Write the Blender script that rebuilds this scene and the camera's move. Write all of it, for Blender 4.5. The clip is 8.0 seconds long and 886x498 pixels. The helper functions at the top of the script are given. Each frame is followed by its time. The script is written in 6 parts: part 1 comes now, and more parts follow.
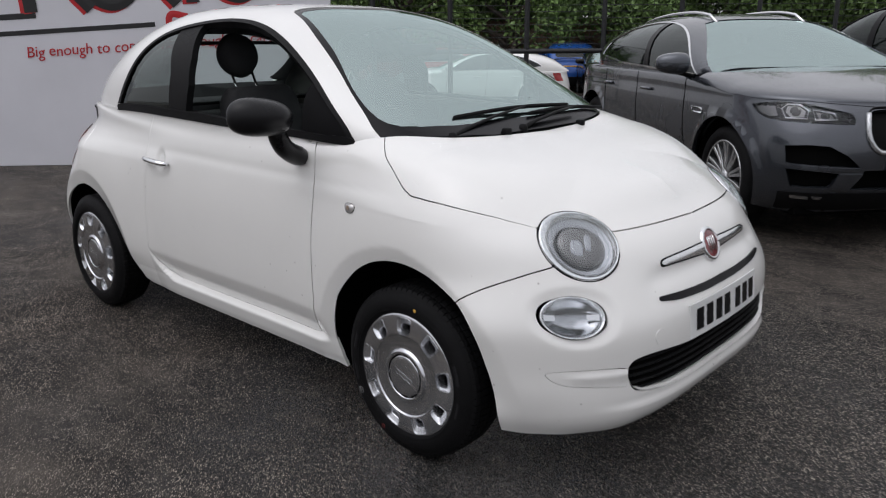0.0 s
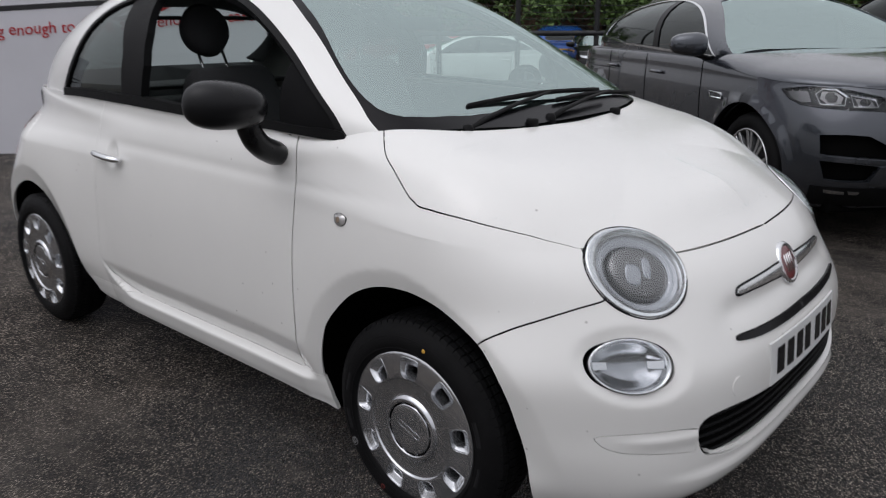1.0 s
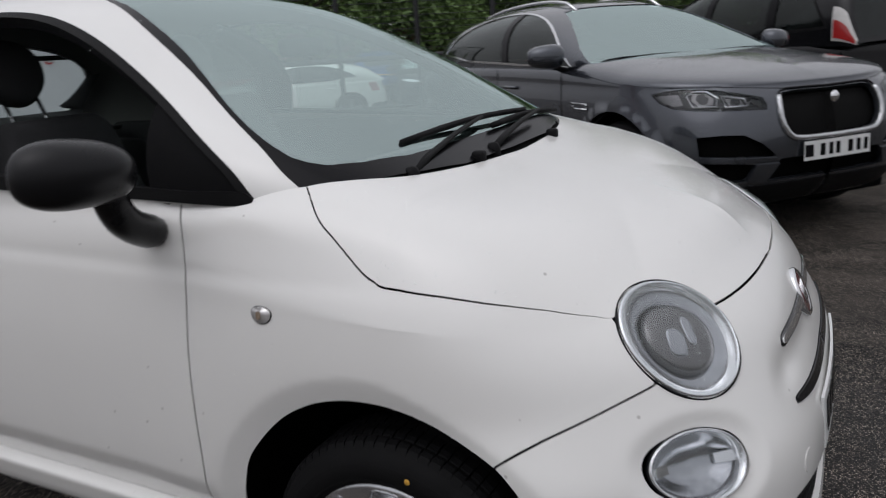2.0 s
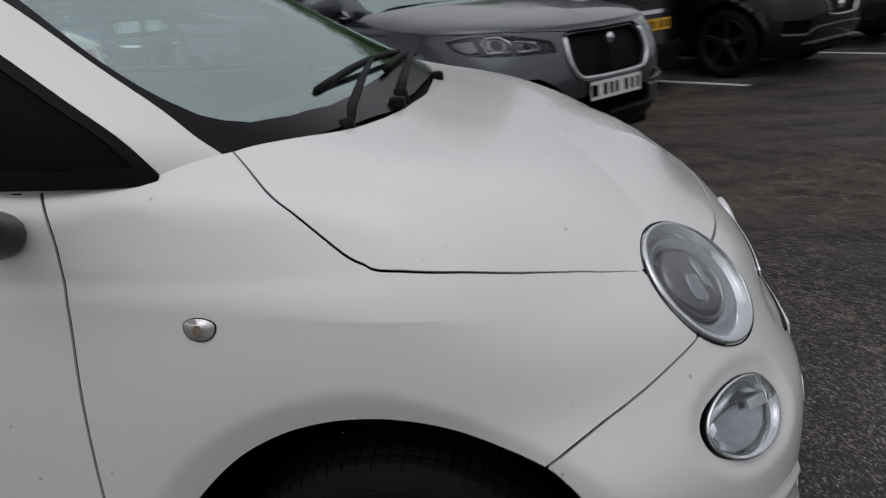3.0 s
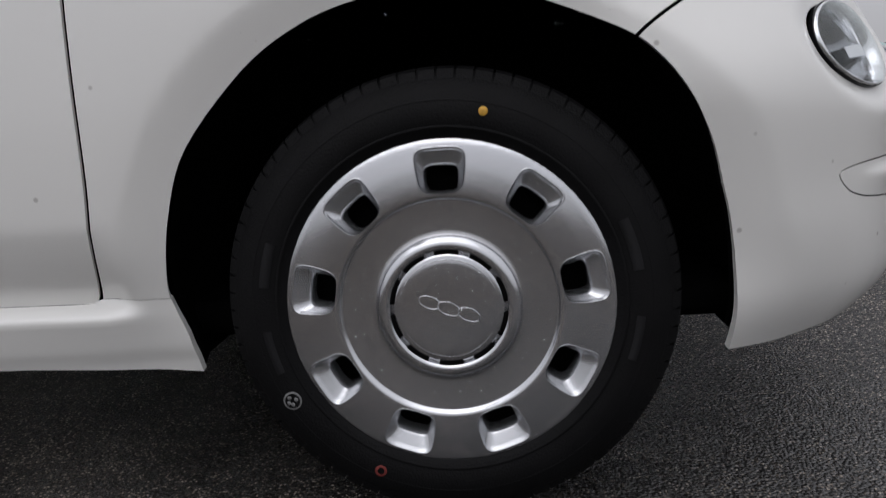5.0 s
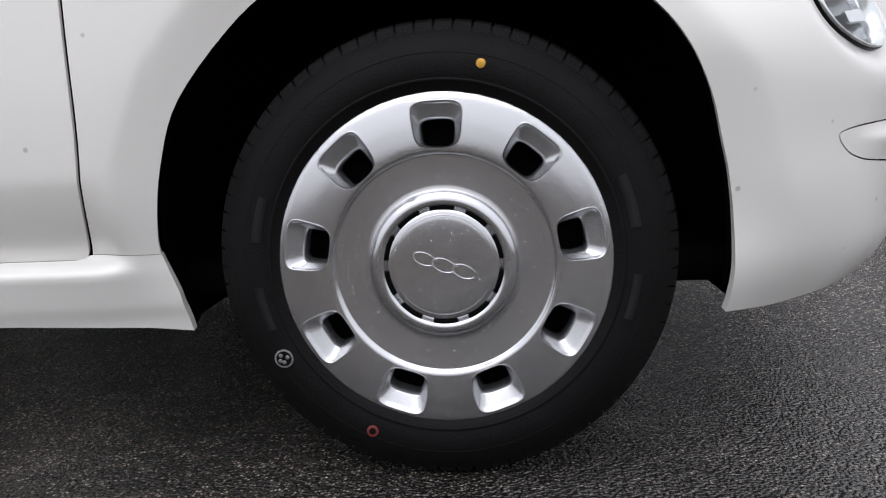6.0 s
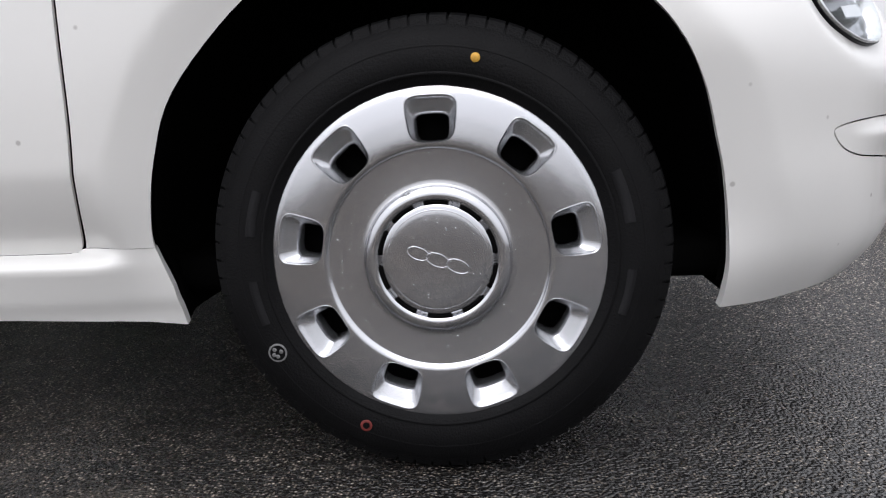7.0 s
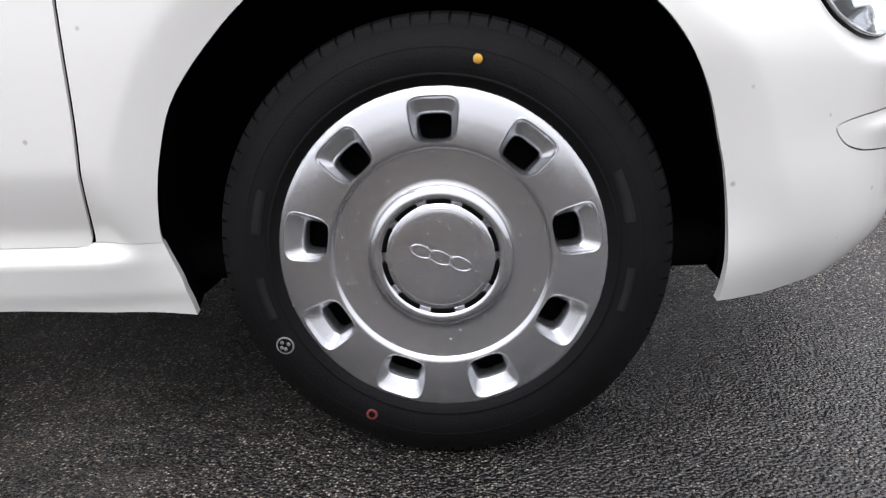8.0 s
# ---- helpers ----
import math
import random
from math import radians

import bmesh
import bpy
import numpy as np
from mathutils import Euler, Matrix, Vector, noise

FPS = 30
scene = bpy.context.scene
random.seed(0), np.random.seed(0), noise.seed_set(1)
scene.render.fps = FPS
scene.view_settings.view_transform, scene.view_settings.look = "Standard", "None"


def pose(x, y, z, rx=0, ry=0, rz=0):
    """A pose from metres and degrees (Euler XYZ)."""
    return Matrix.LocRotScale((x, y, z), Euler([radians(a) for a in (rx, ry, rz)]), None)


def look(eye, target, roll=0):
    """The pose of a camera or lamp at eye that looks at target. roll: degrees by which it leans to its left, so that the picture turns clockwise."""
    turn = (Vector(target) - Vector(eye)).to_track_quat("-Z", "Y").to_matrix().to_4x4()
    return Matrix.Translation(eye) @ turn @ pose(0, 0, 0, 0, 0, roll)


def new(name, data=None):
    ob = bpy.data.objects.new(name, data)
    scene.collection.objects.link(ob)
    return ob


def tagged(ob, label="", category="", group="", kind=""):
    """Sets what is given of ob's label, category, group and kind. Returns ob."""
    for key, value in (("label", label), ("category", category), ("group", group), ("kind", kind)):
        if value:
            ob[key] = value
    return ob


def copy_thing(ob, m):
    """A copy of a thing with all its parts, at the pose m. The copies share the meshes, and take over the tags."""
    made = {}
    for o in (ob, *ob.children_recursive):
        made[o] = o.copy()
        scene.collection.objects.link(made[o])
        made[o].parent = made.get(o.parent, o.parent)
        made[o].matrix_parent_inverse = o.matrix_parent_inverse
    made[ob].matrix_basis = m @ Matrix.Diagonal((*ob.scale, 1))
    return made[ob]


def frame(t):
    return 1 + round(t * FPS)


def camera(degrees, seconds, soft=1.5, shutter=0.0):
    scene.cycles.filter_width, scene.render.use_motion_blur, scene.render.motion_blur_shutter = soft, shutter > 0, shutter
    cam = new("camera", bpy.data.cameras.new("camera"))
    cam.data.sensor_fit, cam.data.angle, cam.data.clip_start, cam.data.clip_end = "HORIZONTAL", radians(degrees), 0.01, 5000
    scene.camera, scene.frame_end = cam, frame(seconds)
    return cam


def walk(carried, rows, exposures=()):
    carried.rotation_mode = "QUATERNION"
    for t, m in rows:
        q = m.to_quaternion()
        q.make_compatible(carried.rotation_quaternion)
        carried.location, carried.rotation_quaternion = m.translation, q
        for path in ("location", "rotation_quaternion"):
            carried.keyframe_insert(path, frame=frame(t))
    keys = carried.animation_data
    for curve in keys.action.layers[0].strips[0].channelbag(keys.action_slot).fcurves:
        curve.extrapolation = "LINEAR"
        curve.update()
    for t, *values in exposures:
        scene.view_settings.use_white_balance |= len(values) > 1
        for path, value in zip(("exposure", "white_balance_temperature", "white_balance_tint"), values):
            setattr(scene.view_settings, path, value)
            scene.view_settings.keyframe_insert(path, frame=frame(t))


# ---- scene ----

# ---- camera ----
cam = camera(60.1, 8.0, soft=1.1, shutter=0.5)
PATH = [
    (0, (1.663, -2.431, 1.366), (0.367, -1.006, 0.83), -0.4),
    (0.5, (1.497, -2.263, 1.349), (0.185, -0.851, 0.814), -1.2),
    (1, (1.258, -2.1, 1.325), (-0.002, -0.657, 0.75), -0.2),
    (1.2, (1.144, -2.06, 1.312), (-0.055, -0.555, 0.765), 0.2),
    (2.3, (0.576, -1.774, 1.299), (-0.199, -0.016, 0.742), -4.0),
    (2.5, (0.486, -1.735, 1.296), (-0.19, 0.051, 0.703), -3.4),
    (2.7, (0.421, -1.722, 1.282), (-0.151, 0.093, 0.666), -3.7),
    (3, (0.253, -1.729, 1.255), (-0.024, 0.138, 0.595), -4.7),
    (3.5, (0.152, -1.679, 1.178), (0.002, 0.217, 0.558), -4.2),
    (3.7, (0.147, -1.655, 1.092), (-0.006, 0.257, 0.526), -3.9),
    (4, (0.124, -1.642, 0.909), (-0.047, 0.279, 0.379), -4.4),
    (4.2, (0.092, -1.653, 0.828), (-0.057, 0.274, 0.314), -3.7),
    (4.5, (0.076, -1.689, 0.671), (-0.079, 0.26, 0.247), -3.2),
    (5, (0.075, -1.736, 0.529), (-0.089, 0.226, 0.173), -3.8),
    (5.2, (0.072, -1.735, 0.51), (-0.087, 0.227, 0.155), -3.4),
    (6.3, (0.071, -1.735, 0.463), (-0.079, 0.23, 0.123), -3.0),
    (6.5, (0.072, -1.734, 0.464), (-0.08, 0.231, 0.126), -3.1),
    (7, (0.076, -1.733, 0.468), (-0.07, 0.229, 0.106), -2.8),
    (7.5, (0.074, -1.733, 0.447), (-0.071, 0.226, 0.074), -2.9),
    (8, (0.084, -1.732, 0.544), (-0.083, 0.192, 0.027), -3.0),
]
EXPOSURES = [(t, e, 6250, 14) for t, e in ((0, .05), (1.0, -.05), (2.5, -.4), (3.5, -.75), (4.0, -.85), (4.5, -.72), (5.0, -.1), (5.4, .2), (6.2, .65), (7.2, .72), (8.0, 1.0))]
walk(cam, [(t, look(eye, target, roll)) for t, eye, target, roll in PATH], EXPOSURES)

# ---- world and light: an overcast, showery day ----
SUN_UP, SUN_ROUND = 60, 195
world = bpy.data.worlds.new("sky")
scene.world = world
world.use_nodes = True
_wn, _wl = world.node_tree.nodes, world.node_tree.links
_sky = _wn.new("ShaderNodeTexSky")
_sky.sky_type, _sky.sun_disc = "NISHITA", False
_sky.sun_elevation, _sky.sun_rotation = radians(SUN_UP), radians(SUN_ROUND)
_sky.air_density, _sky.dust_density, _sky.ozone_density = 1.0, 6.0, 1.0
_grey = _wn.new("ShaderNodeHueSaturation")
_grey.inputs["Saturation"].default_value, _grey.inputs["Value"].default_value = 0.25, 0.155
_wl.new(_sky.outputs[0], _grey.inputs["Color"])
# even cloud cover over most of the sky: a third as bright at the horizon as overhead
_dir, _split, _rise = _wn.new("ShaderNodeTexCoord"), _wn.new("ShaderNodeSeparateXYZ"), _wn.new("ShaderNodeMapRange")
_wl.new(_dir.outputs["Generated"], _split.inputs[0])
_wl.new(_split.outputs["Z"], _rise.inputs["Value"])
_rise.inputs["From Min"].default_value, _rise.inputs["From Max"].default_value = 0, 1
_rise.inputs["To Min"].default_value, _rise.inputs["To Max"].default_value = .50, 1.10
_cloud = _wn.new("ShaderNodeMix")
_cloud.data_type = "RGBA"
_cloud.inputs["Factor"].default_value = 0.8
_wl.new(_grey.outputs[0], _cloud.inputs["A"])
_wl.new(_rise.outputs[0], _cloud.inputs["B"])
_wl.new(_cloud.outputs["Result"], _wn["Background"].inputs["Color"])
_wn["Background"].inputs["Strength"].default_value = 1.0
_sun = new("sun", bpy.data.lights.new("sun", "SUN"))
_sun.data.energy, _sun.data.angle, _sun.data.color = 0.5, radians(70), (1, 1, 1)
_sun.matrix_world = look((0, 0, 0), (-math.sin(radians(SUN_ROUND)) * math.cos(radians(SUN_UP)), -math.cos(radians(SUN_ROUND)) * math.cos(radians(SUN_UP)), -math.sin(radians(SUN_UP))))

# ---- materials ----
def material(name, colour, rough=.5, metal=0.0, coat=0.0, bump=0.0, scale=40.0, vary=0.0, vscale=6.0, spec=.5, rvary=0.0, coat_rough=.05):
    """A surface with grain (bump at scale per metre) and a slow change of tone (vary at vscale)."""
    m = bpy.data.materials.new(name)
    m.use_nodes = True
    n, l = m.node_tree.nodes, m.node_tree.links
    p = n["Principled BSDF"]
    p.inputs["Base Color"].default_value = (*colour, 1)
    p.inputs["Roughness"].default_value, p.inputs["Metallic"].default_value = rough, metal
    p.inputs["Coat Weight"].default_value, p.inputs["Coat Roughness"].default_value = coat, coat_rough
    p.inputs["Specular IOR Level"].default_value = spec
    at = n.new("ShaderNodeTexCoord")
    if vary or rvary:
        t = n.new("ShaderNodeTexNoise")
        t.inputs["Scale"].default_value, t.inputs["Detail"].default_value = vscale, 6
        l.new(at.outputs["Object"], t.inputs["Vector"])
        if vary:
            r = n.new("ShaderNodeMapRange")
            r.inputs["To Min"].default_value, r.inputs["To Max"].default_value = 1 - vary, 1 + vary
            r.inputs["From Min"].default_value, r.inputs["From Max"].default_value = .3, .7
            l.new(t.outputs["Fac"], r.inputs["Value"])
            h = n.new("ShaderNodeHueSaturation")
            h.inputs["Color"].default_value = (*colour, 1)
            l.new(r.outputs[0], h.inputs["Value"])
            l.new(h.outputs[0], p.inputs["Base Color"])
        if rvary:
            r = n.new("ShaderNodeMapRange")
            r.inputs["To Min"].default_value, r.inputs["To Max"].default_value = max(rough - rvary, .02), rough + rvary
            r.inputs["From Min"].default_value, r.inputs["From Max"].default_value = .3, .7
            l.new(t.outputs["Fac"], r.inputs["Value"])
            l.new(r.outputs[0], p.inputs["Roughness"])
    if bump:
        t = n.new("ShaderNodeTexNoise")
        t.inputs["Scale"].default_value, t.inputs["Detail"].default_value = scale, 4
        l.new(at.outputs["Object"], t.inputs["Vector"])
        b = n.new("ShaderNodeBump")
        b.inputs["Strength"].default_value, b.inputs["Distance"].default_value = bump, .01
        l.new(t.outputs["Fac"], b.inputs["Height"])
        l.new(b.outputs[0], p.inputs["Normal"])
    return m


def glass(name, tint, gloss=.0, front=.06, image=(.92, .97, .955)):
    """A thin pane: tinted see-through, with a mirror image that grows from front towards grazing."""
    m = bpy.data.materials.new(name)
    m.use_nodes = True
    n, l = m.node_tree.nodes, m.node_tree.links
    n.remove(n["Principled BSDF"])
    a, b, f, x = n.new("ShaderNodeBsdfTransparent"), n.new("ShaderNodeBsdfGlossy"), n.new("ShaderNodeLayerWeight"), n.new("ShaderNodeMixShader")
    a.inputs["Color"].default_value = (*tint, 1)
    b.inputs["Color"].default_value = (*image, 1)
    b.inputs["Roughness"].default_value, f.inputs["Blend"].default_value = .02 + gloss, .5
    p, q = n.new("ShaderNodeMath"), n.new("ShaderNodeMath")
    p.operation, q.operation = "POWER", "MULTIPLY_ADD"
    p.inputs[1].default_value = 4.5
    q.inputs[1].default_value, q.inputs[2].default_value = 1 - front, front
    l.new(f.outputs["Facing"], p.inputs[0])
    l.new(p.outputs[0], q.inputs[0])
    l.new(q.outputs[0], x.inputs[0])
    l.new(a.outputs[0], x.inputs[1])
    l.new(b.outputs[0], x.inputs[2])
    l.new(x.outputs[0], n["Material Output"].inputs["Surface"])
    return m


WHITE = material("white_paint", (.79, .785, .76), .22, coat=.6, vary=.015, vscale=3, spec=.5, rvary=.04)


def specks(m, scale, size, strength):
    """Small dried spots scattered over a paint."""
    n, l = m.node_tree.nodes, m.node_tree.links
    base = n["Principled BSDF"].inputs["Base Color"]
    at, spots, cut, mix = n.new("ShaderNodeTexCoord"), n.new("ShaderNodeTexVoronoi"), n.new("ShaderNodeMapRange"), n.new("ShaderNodeMix")
    spots.inputs["Scale"].default_value = scale
    l.new(at.outputs["Object"], spots.inputs["Vector"])
    cut.inputs["From Min"].default_value, cut.inputs["From Max"].default_value = size * .5, size
    cut.inputs["To Min"].default_value, cut.inputs["To Max"].default_value = strength, 0
    l.new(spots.outputs["Distance"], cut.inputs["Value"])
    mix.data_type = "RGBA"
    mix.inputs["B"].default_value = (.22, .20, .18, 1)
    l.new(cut.outputs[0], mix.inputs["Factor"])
    l.new(base.links[0].from_socket, mix.inputs["A"])
    l.new(mix.outputs["Result"], base)


specks(WHITE, 13, .055, .5)
BLACK_PLASTIC = material("black_plastic", (.008, .008, .0085), .5, bump=.15, scale=900, vary=.1, spec=.08)
SCUTTLE = material("scuttle_plastic", (.007, .007, .0075), .65, bump=.3, scale=500, vary=.15, spec=.04)
GLOSS_BLACK = material("gloss_black", (.006, .006, .007), .2, vary=.1, spec=.14)
# near-black: the shade inside gaps, arches and openings is put into this colour
SHADE_BLACK = material("cavity_shade", (.003, .003, .003), .95, vary=.2, spec=.04)
RUBBER = material("tyre_rubber", (.0058, .0058, .0062), .6, spec=.11, bump=.2, scale=300, vary=.2, vscale=14)
# lighter copy of the tyre rubber, so the raised bars show by colour
RUBBER_LIGHTER = material("lighter_rubber", (.011, .011, .012), .6, spec=.18, bump=.15, scale=300, vary=.2, vscale=14)
CHROME = material("chrome", (.82, .83, .84), .08, 1.0, rvary=.03, vscale=20)
SILVER = material("silver_wheel_paint", (.66, .67, .695), .17, 1.0, coat=.10, vary=.02, vscale=9, rvary=.015)
LAMP_BOWL = material("lamp_reflector", (.40, .41, .43), .22, .9, vary=.1, vscale=30)
GLASS = glass("car_glass", (.84, .93, .90), .0, .07)
SCREEN = glass("windscreen_glass", (.82, .94, .91), .02, .40, (.84, 1.0, .98))
CAR_LENS = glass("smoked_lamp_lens", (.72, .73, .75), .0, .025)
LENS = glass("lamp_lens", (.93, .94, .95), .0, .07)
BEZEL = material("lamp_bezel", (.90, .91, .92), .12, .9, vary=.04, rvary=.05, vscale=40)
DARK_GLASS = glass("tinted_glass", (.13, .155, .15), .0, .045)
REAR_GLASS = glass("rear_screen_glass", (.74, .84, .80), .0, .08)
SEAT = material("seat_cloth", (.02, .02, .022), .85, bump=.4, scale=500, vary=.15)
TAIL_RED = material("tail_red", (.35, .02, .02), .15, coat=.8, vary=.15, vscale=40)
BADGE_RED = material("badge_red", (.16, .015, .02), .25, coat=.8, vary=.1, vscale=60)
MIRROR_BLACK = material("mirror_black", (.007, .007, .008), .28, bump=.05, scale=600, vary=.1, rvary=.04, spec=.25)
DASH = material("dark_dash", (.035, .035, .036), .6, vary=.05, bump=.1, scale=300)
SILVER_POCKET = material("silver_pocket", (.58, .59, .61), .22, .9, coat=.10, vary=.03, vscale=18)
SILVER_MATT = material("silver_matt_ring", (.58, .582, .595), .23, 1.0, vary=.02, vscale=9, rvary=.015)
LINING = material("grey_lining", (.14, .14, .135), .9, vary=.1)

# ---- the small hatchback's surface: a swept lower body, a bonnet dome and a greenhouse dome (right half, w = half width) ----
def spline(xs, ys):
    """A smooth curve through a few stations (monotone cubic)."""
    xs, ys = np.array(xs, float), np.array(ys, float)
    h, d = np.diff(xs), np.diff(ys) / np.diff(xs)
    m = np.zeros(len(xs))
    m[0], m[-1] = d[0], d[-1]
    for i in range(1, len(xs) - 1):
        if d[i - 1] * d[i] > 0:
            a, b = 2 * h[i] + h[i - 1], h[i] + 2 * h[i - 1]
            m[i] = (a + b) / (a / d[i - 1] + b / d[i])

    def curve(x):
        x = np.clip(np.asarray(x, float), xs[0], xs[-1])
        i = np.clip(np.searchsorted(xs, x) - 1, 0, len(xs) - 2)
        t = (x - xs[i]) / h[i]
        return ((1 + 2 * t) * (1 - t) ** 2 * ys[i] + t * (1 - t) ** 2 * h[i] * m[i]
                + t * t * (3 - 2 * t) * ys[i + 1] + t * t * (t - 1) * h[i] * m[i + 1])
    return curve


def smooth(t):
    t = np.clip(t, 0, 1)
    return t * t * (3 - 2 * t)


def bow(xs, ys):
    """A natural cubic curve through a few stations."""
    xs, ys = np.array(xs, float), np.array(ys, float)
    n, h = len(xs), np.diff(xs)
    A, r = np.eye(n), np.zeros(n)
    for i in range(1, n - 1):
        A[i, i - 1], A[i, i], A[i, i + 1] = h[i - 1], 2 * (h[i - 1] + h[i]), h[i]
        r[i] = 6 * ((ys[i + 1] - ys[i]) / h[i] - (ys[i] - ys[i - 1]) / h[i - 1])
    m = np.linalg.solve(A, r)

    def curve(x):
        x = np.clip(np.asarray(x, float), xs[0], xs[-1])
        i = np.clip(np.searchsorted(xs, x) - 1, 0, n - 2)
        a, b = xs[i + 1] - x, x - xs[i]
        return (m[i] * a ** 3 + m[i + 1] * b ** 3) / (6 * h[i]) + (ys[i] / h[i] - m[i] * h[i] / 6) * a + (ys[i + 1] / h[i] - m[i + 1] * h[i] / 6) * b
    return curve


def arc_table(a, b, n, count=400):
    """Angle against arc length along a quarter superellipse."""
    th = np.linspace(0, math.pi / 2, count)
    x, y = a * np.sin(th) ** (2 / n), b * np.cos(th) ** (2 / n)
    return th, np.concatenate([[0], np.cumsum(np.hypot(np.diff(x), np.diff(y)))])


class Hull:
    """A car's skin, right half: a swept lower body, a bonnet dome and a greenhouse dome. x ahead of the front axle, w half width."""

    def __init__(self, **spec):
        self.axle_r, self.rim, self.hub, self.belt = spec["axle_r"], spec["rim"], spec["hub"], spec["belt"]
        self.half_width, self.nose_x, self.nose_n, self.tail_x = spec["half_width"], spec["nose_x"], spec["nose_n"], spec["tail_x"]
        self.bonnet_z, self.bonnet_m, self.fan = spec["bonnet_z"], spec["bonnet_m"], spec["fan"]
        self.roof_z, self.belt_w, self.roof_m = spec["roof_z"], spec["belt_w"], spec["roof_m"]
        self.relief, self.shoulder = spec["relief"], spec["shoulder"]
        self.tuck, self.crown = spec.get("tuck", 0.0), spec.get("crown", 0.0)
        self.tail_n = spec.get("tail_n", lambda z: 3.0 + 0 * z)
        wide = float(self.half_width(self.hub + .3))
        self.th_f, self.s_f = arc_table(float(self.nose_x(self.hub + .32)), wide, 3.0)
        self.th_r, self.s_r = arc_table(float(self.tail_x(self.hub + .3)), wide, 3.0)
        self.th_d, self.s_d = arc_table(.26, wide * .975, 3.2)
        self.th_g, self.s_g = arc_table(.52, .74, 3.2)
        self.nose_u, self.tail_u, self.top_v, self.roof_t = self.s_f[-1], self.axle_r - self.s_r[-1], self.rim + self.s_d[-1], self.s_g[-1]

    def lower(self, u, z):
        u, z = np.broadcast_arrays(np.asarray(u, float), np.asarray(z, float))
        side = np.clip(u, self.axle_r, 0)
        b = self.half_width(z) + self.relief(np.where(u > 0, np.minimum(u, .6), np.maximum(u, self.axle_r - .6)), z) - .012 * smooth((self.axle_r + .8 - side) / .8)
        th = np.where(u > 0, np.interp(u, self.s_f, self.th_f), np.where(u < self.axle_r, np.interp(self.axle_r - u, self.s_r, self.th_r), 0))
        n = np.where(u > 0, self.nose_n(z), self.tail_n(z))
        a = np.where(u > 0, self.nose_x(z), np.where(u < self.axle_r, -self.tail_x(z), 0))
        return side + a * np.sin(th) ** (2 / n), np.maximum(b * np.cos(th) ** (2 / n), 0), z

    def body(self, u, v):
        """The outer skin at sweep u (x along the side) and girth v (z up to the rim): x, w, z."""
        u, v = np.broadcast_arrays(np.asarray(u, float), np.asarray(v, float))
        x0, w0, z0 = self.lower(u, np.minimum(v, self.rim))
        ph = np.interp(np.maximum(v - self.rim, 0), self.s_d, self.th_d)
        cx = np.where(u > 0, self.fan * np.clip(u / self.nose_u, 0, 1), np.maximum(u, self.axle_r))
        m = self.bonnet_m(cx)
        rho, s = np.cos(ph) ** (2 / m), np.sin(ph) ** (2 / m)
        # towards the nose the dome leaves the rim at a slant
        front = self.tuck * smooth((u + .7) / .9)
        s = s + front * (1 - rho ** np.interp(u, [.1, .65], [14, 4.8]) - s)
        x1, w1 = cx + rho * (x0 - cx), rho * w0
        z1 = self.rim + (self.bonnet_z(x1) - self.rim) * s
        w1 = w1 + self.shoulder(u, z1) * (u > self.axle_r)
        g = self.tuck * smooth((z1 - self.rim) / .17) * smooth((self.axle_r + 1.0 - x1) / .5)
        aim = self.belt_w(x1) + .010 - 1.2 * np.maximum(z1 - self.belt - .085, 0)
        w1 = w1 + g * (.5 * (w1 + aim - np.sqrt((w1 - aim) ** 2 + .012 ** 2)) + .003 - w1)
        hold = self.tuck * smooth((z1 - self.belt + .055) / .08) * smooth((-.46 - x1) / .14)
        aim = self.belt_w(x1) + .004
        w1 = w1 + hold * (.5 * (w1 + aim + np.sqrt((w1 - aim) ** 2 + .012 ** 2)) - .002 - w1)
        up = v > self.rim
        return np.where(up, x1, x0), np.where(up, w1, w0), np.where(up, z1, z0)

    def house(self, x, t):
        """The greenhouse's skin at x and girth t (0 at the belt): x, w, z."""
        x, t = np.broadcast_arrays(np.asarray(x, float), np.asarray(t, float))
        ph = np.interp(t, self.s_g, self.th_g)
        m = self.roof_m(x)
        rise = self.crown * smooth((t - .40) / .28) * smooth((-.22 - x) / .3) * smooth((x - self.axle_r - .1) / .5)
        return x, self.belt_w(x) * np.cos(ph) ** (2 / m), self.belt + (self.roof_z(x) - self.belt) * np.sin(ph) ** (2 / m) + rise


HUB, AXLE_R = .287, -2.30
sill_top = spline([-1.74, -1.70, -1.674, -1.607, -1.53, -1.48, -.35], [.412, .409, .385, .329, .305, .2990, .2990])


def city_relief(x, z):
    """The rolled edge of the wheel arches and the hollow at the door's foot."""
    out = np.zeros(np.broadcast(x, z).shape)
    for axle in (0, AXLE_R):
        r = np.hypot((x - axle + .018) * 1.04, z - HUB)
        d = .432 - r
        out = out + (.013 * smooth((.80 - r) / .38) - .145 * (np.sqrt(d * d + .005 ** 2) + d)) * smooth((z - .20) / .18)
    # the front arch stands out from the narrowing nose
    flare = .030 * smooth((.50 - x) / .22) * smooth((x - .04) / .20) * smooth((.68 - z) / .17) * (1 - .35 * smooth((.28 - z) / .10))
    # the hollow at the door's foot leans in down to the sill's ledge, which sweeps up into the rear quarter
    ledge = sill_top(x)
    deep = np.clip((.410 - ledge) / .107, 0, 1) * smooth((-.40 - x) / .07)
    fall = np.clip((.410 - z) / np.maximum(.410 - ledge, .004), 0, 1)
    fall = np.where(fall < .06, fall * fall / .12, fall - .03)
    step = smooth((ledge + .002 - z) / .017)
    return out + flare - deep * (.024 * fall * (1 - step) - .010 * step)


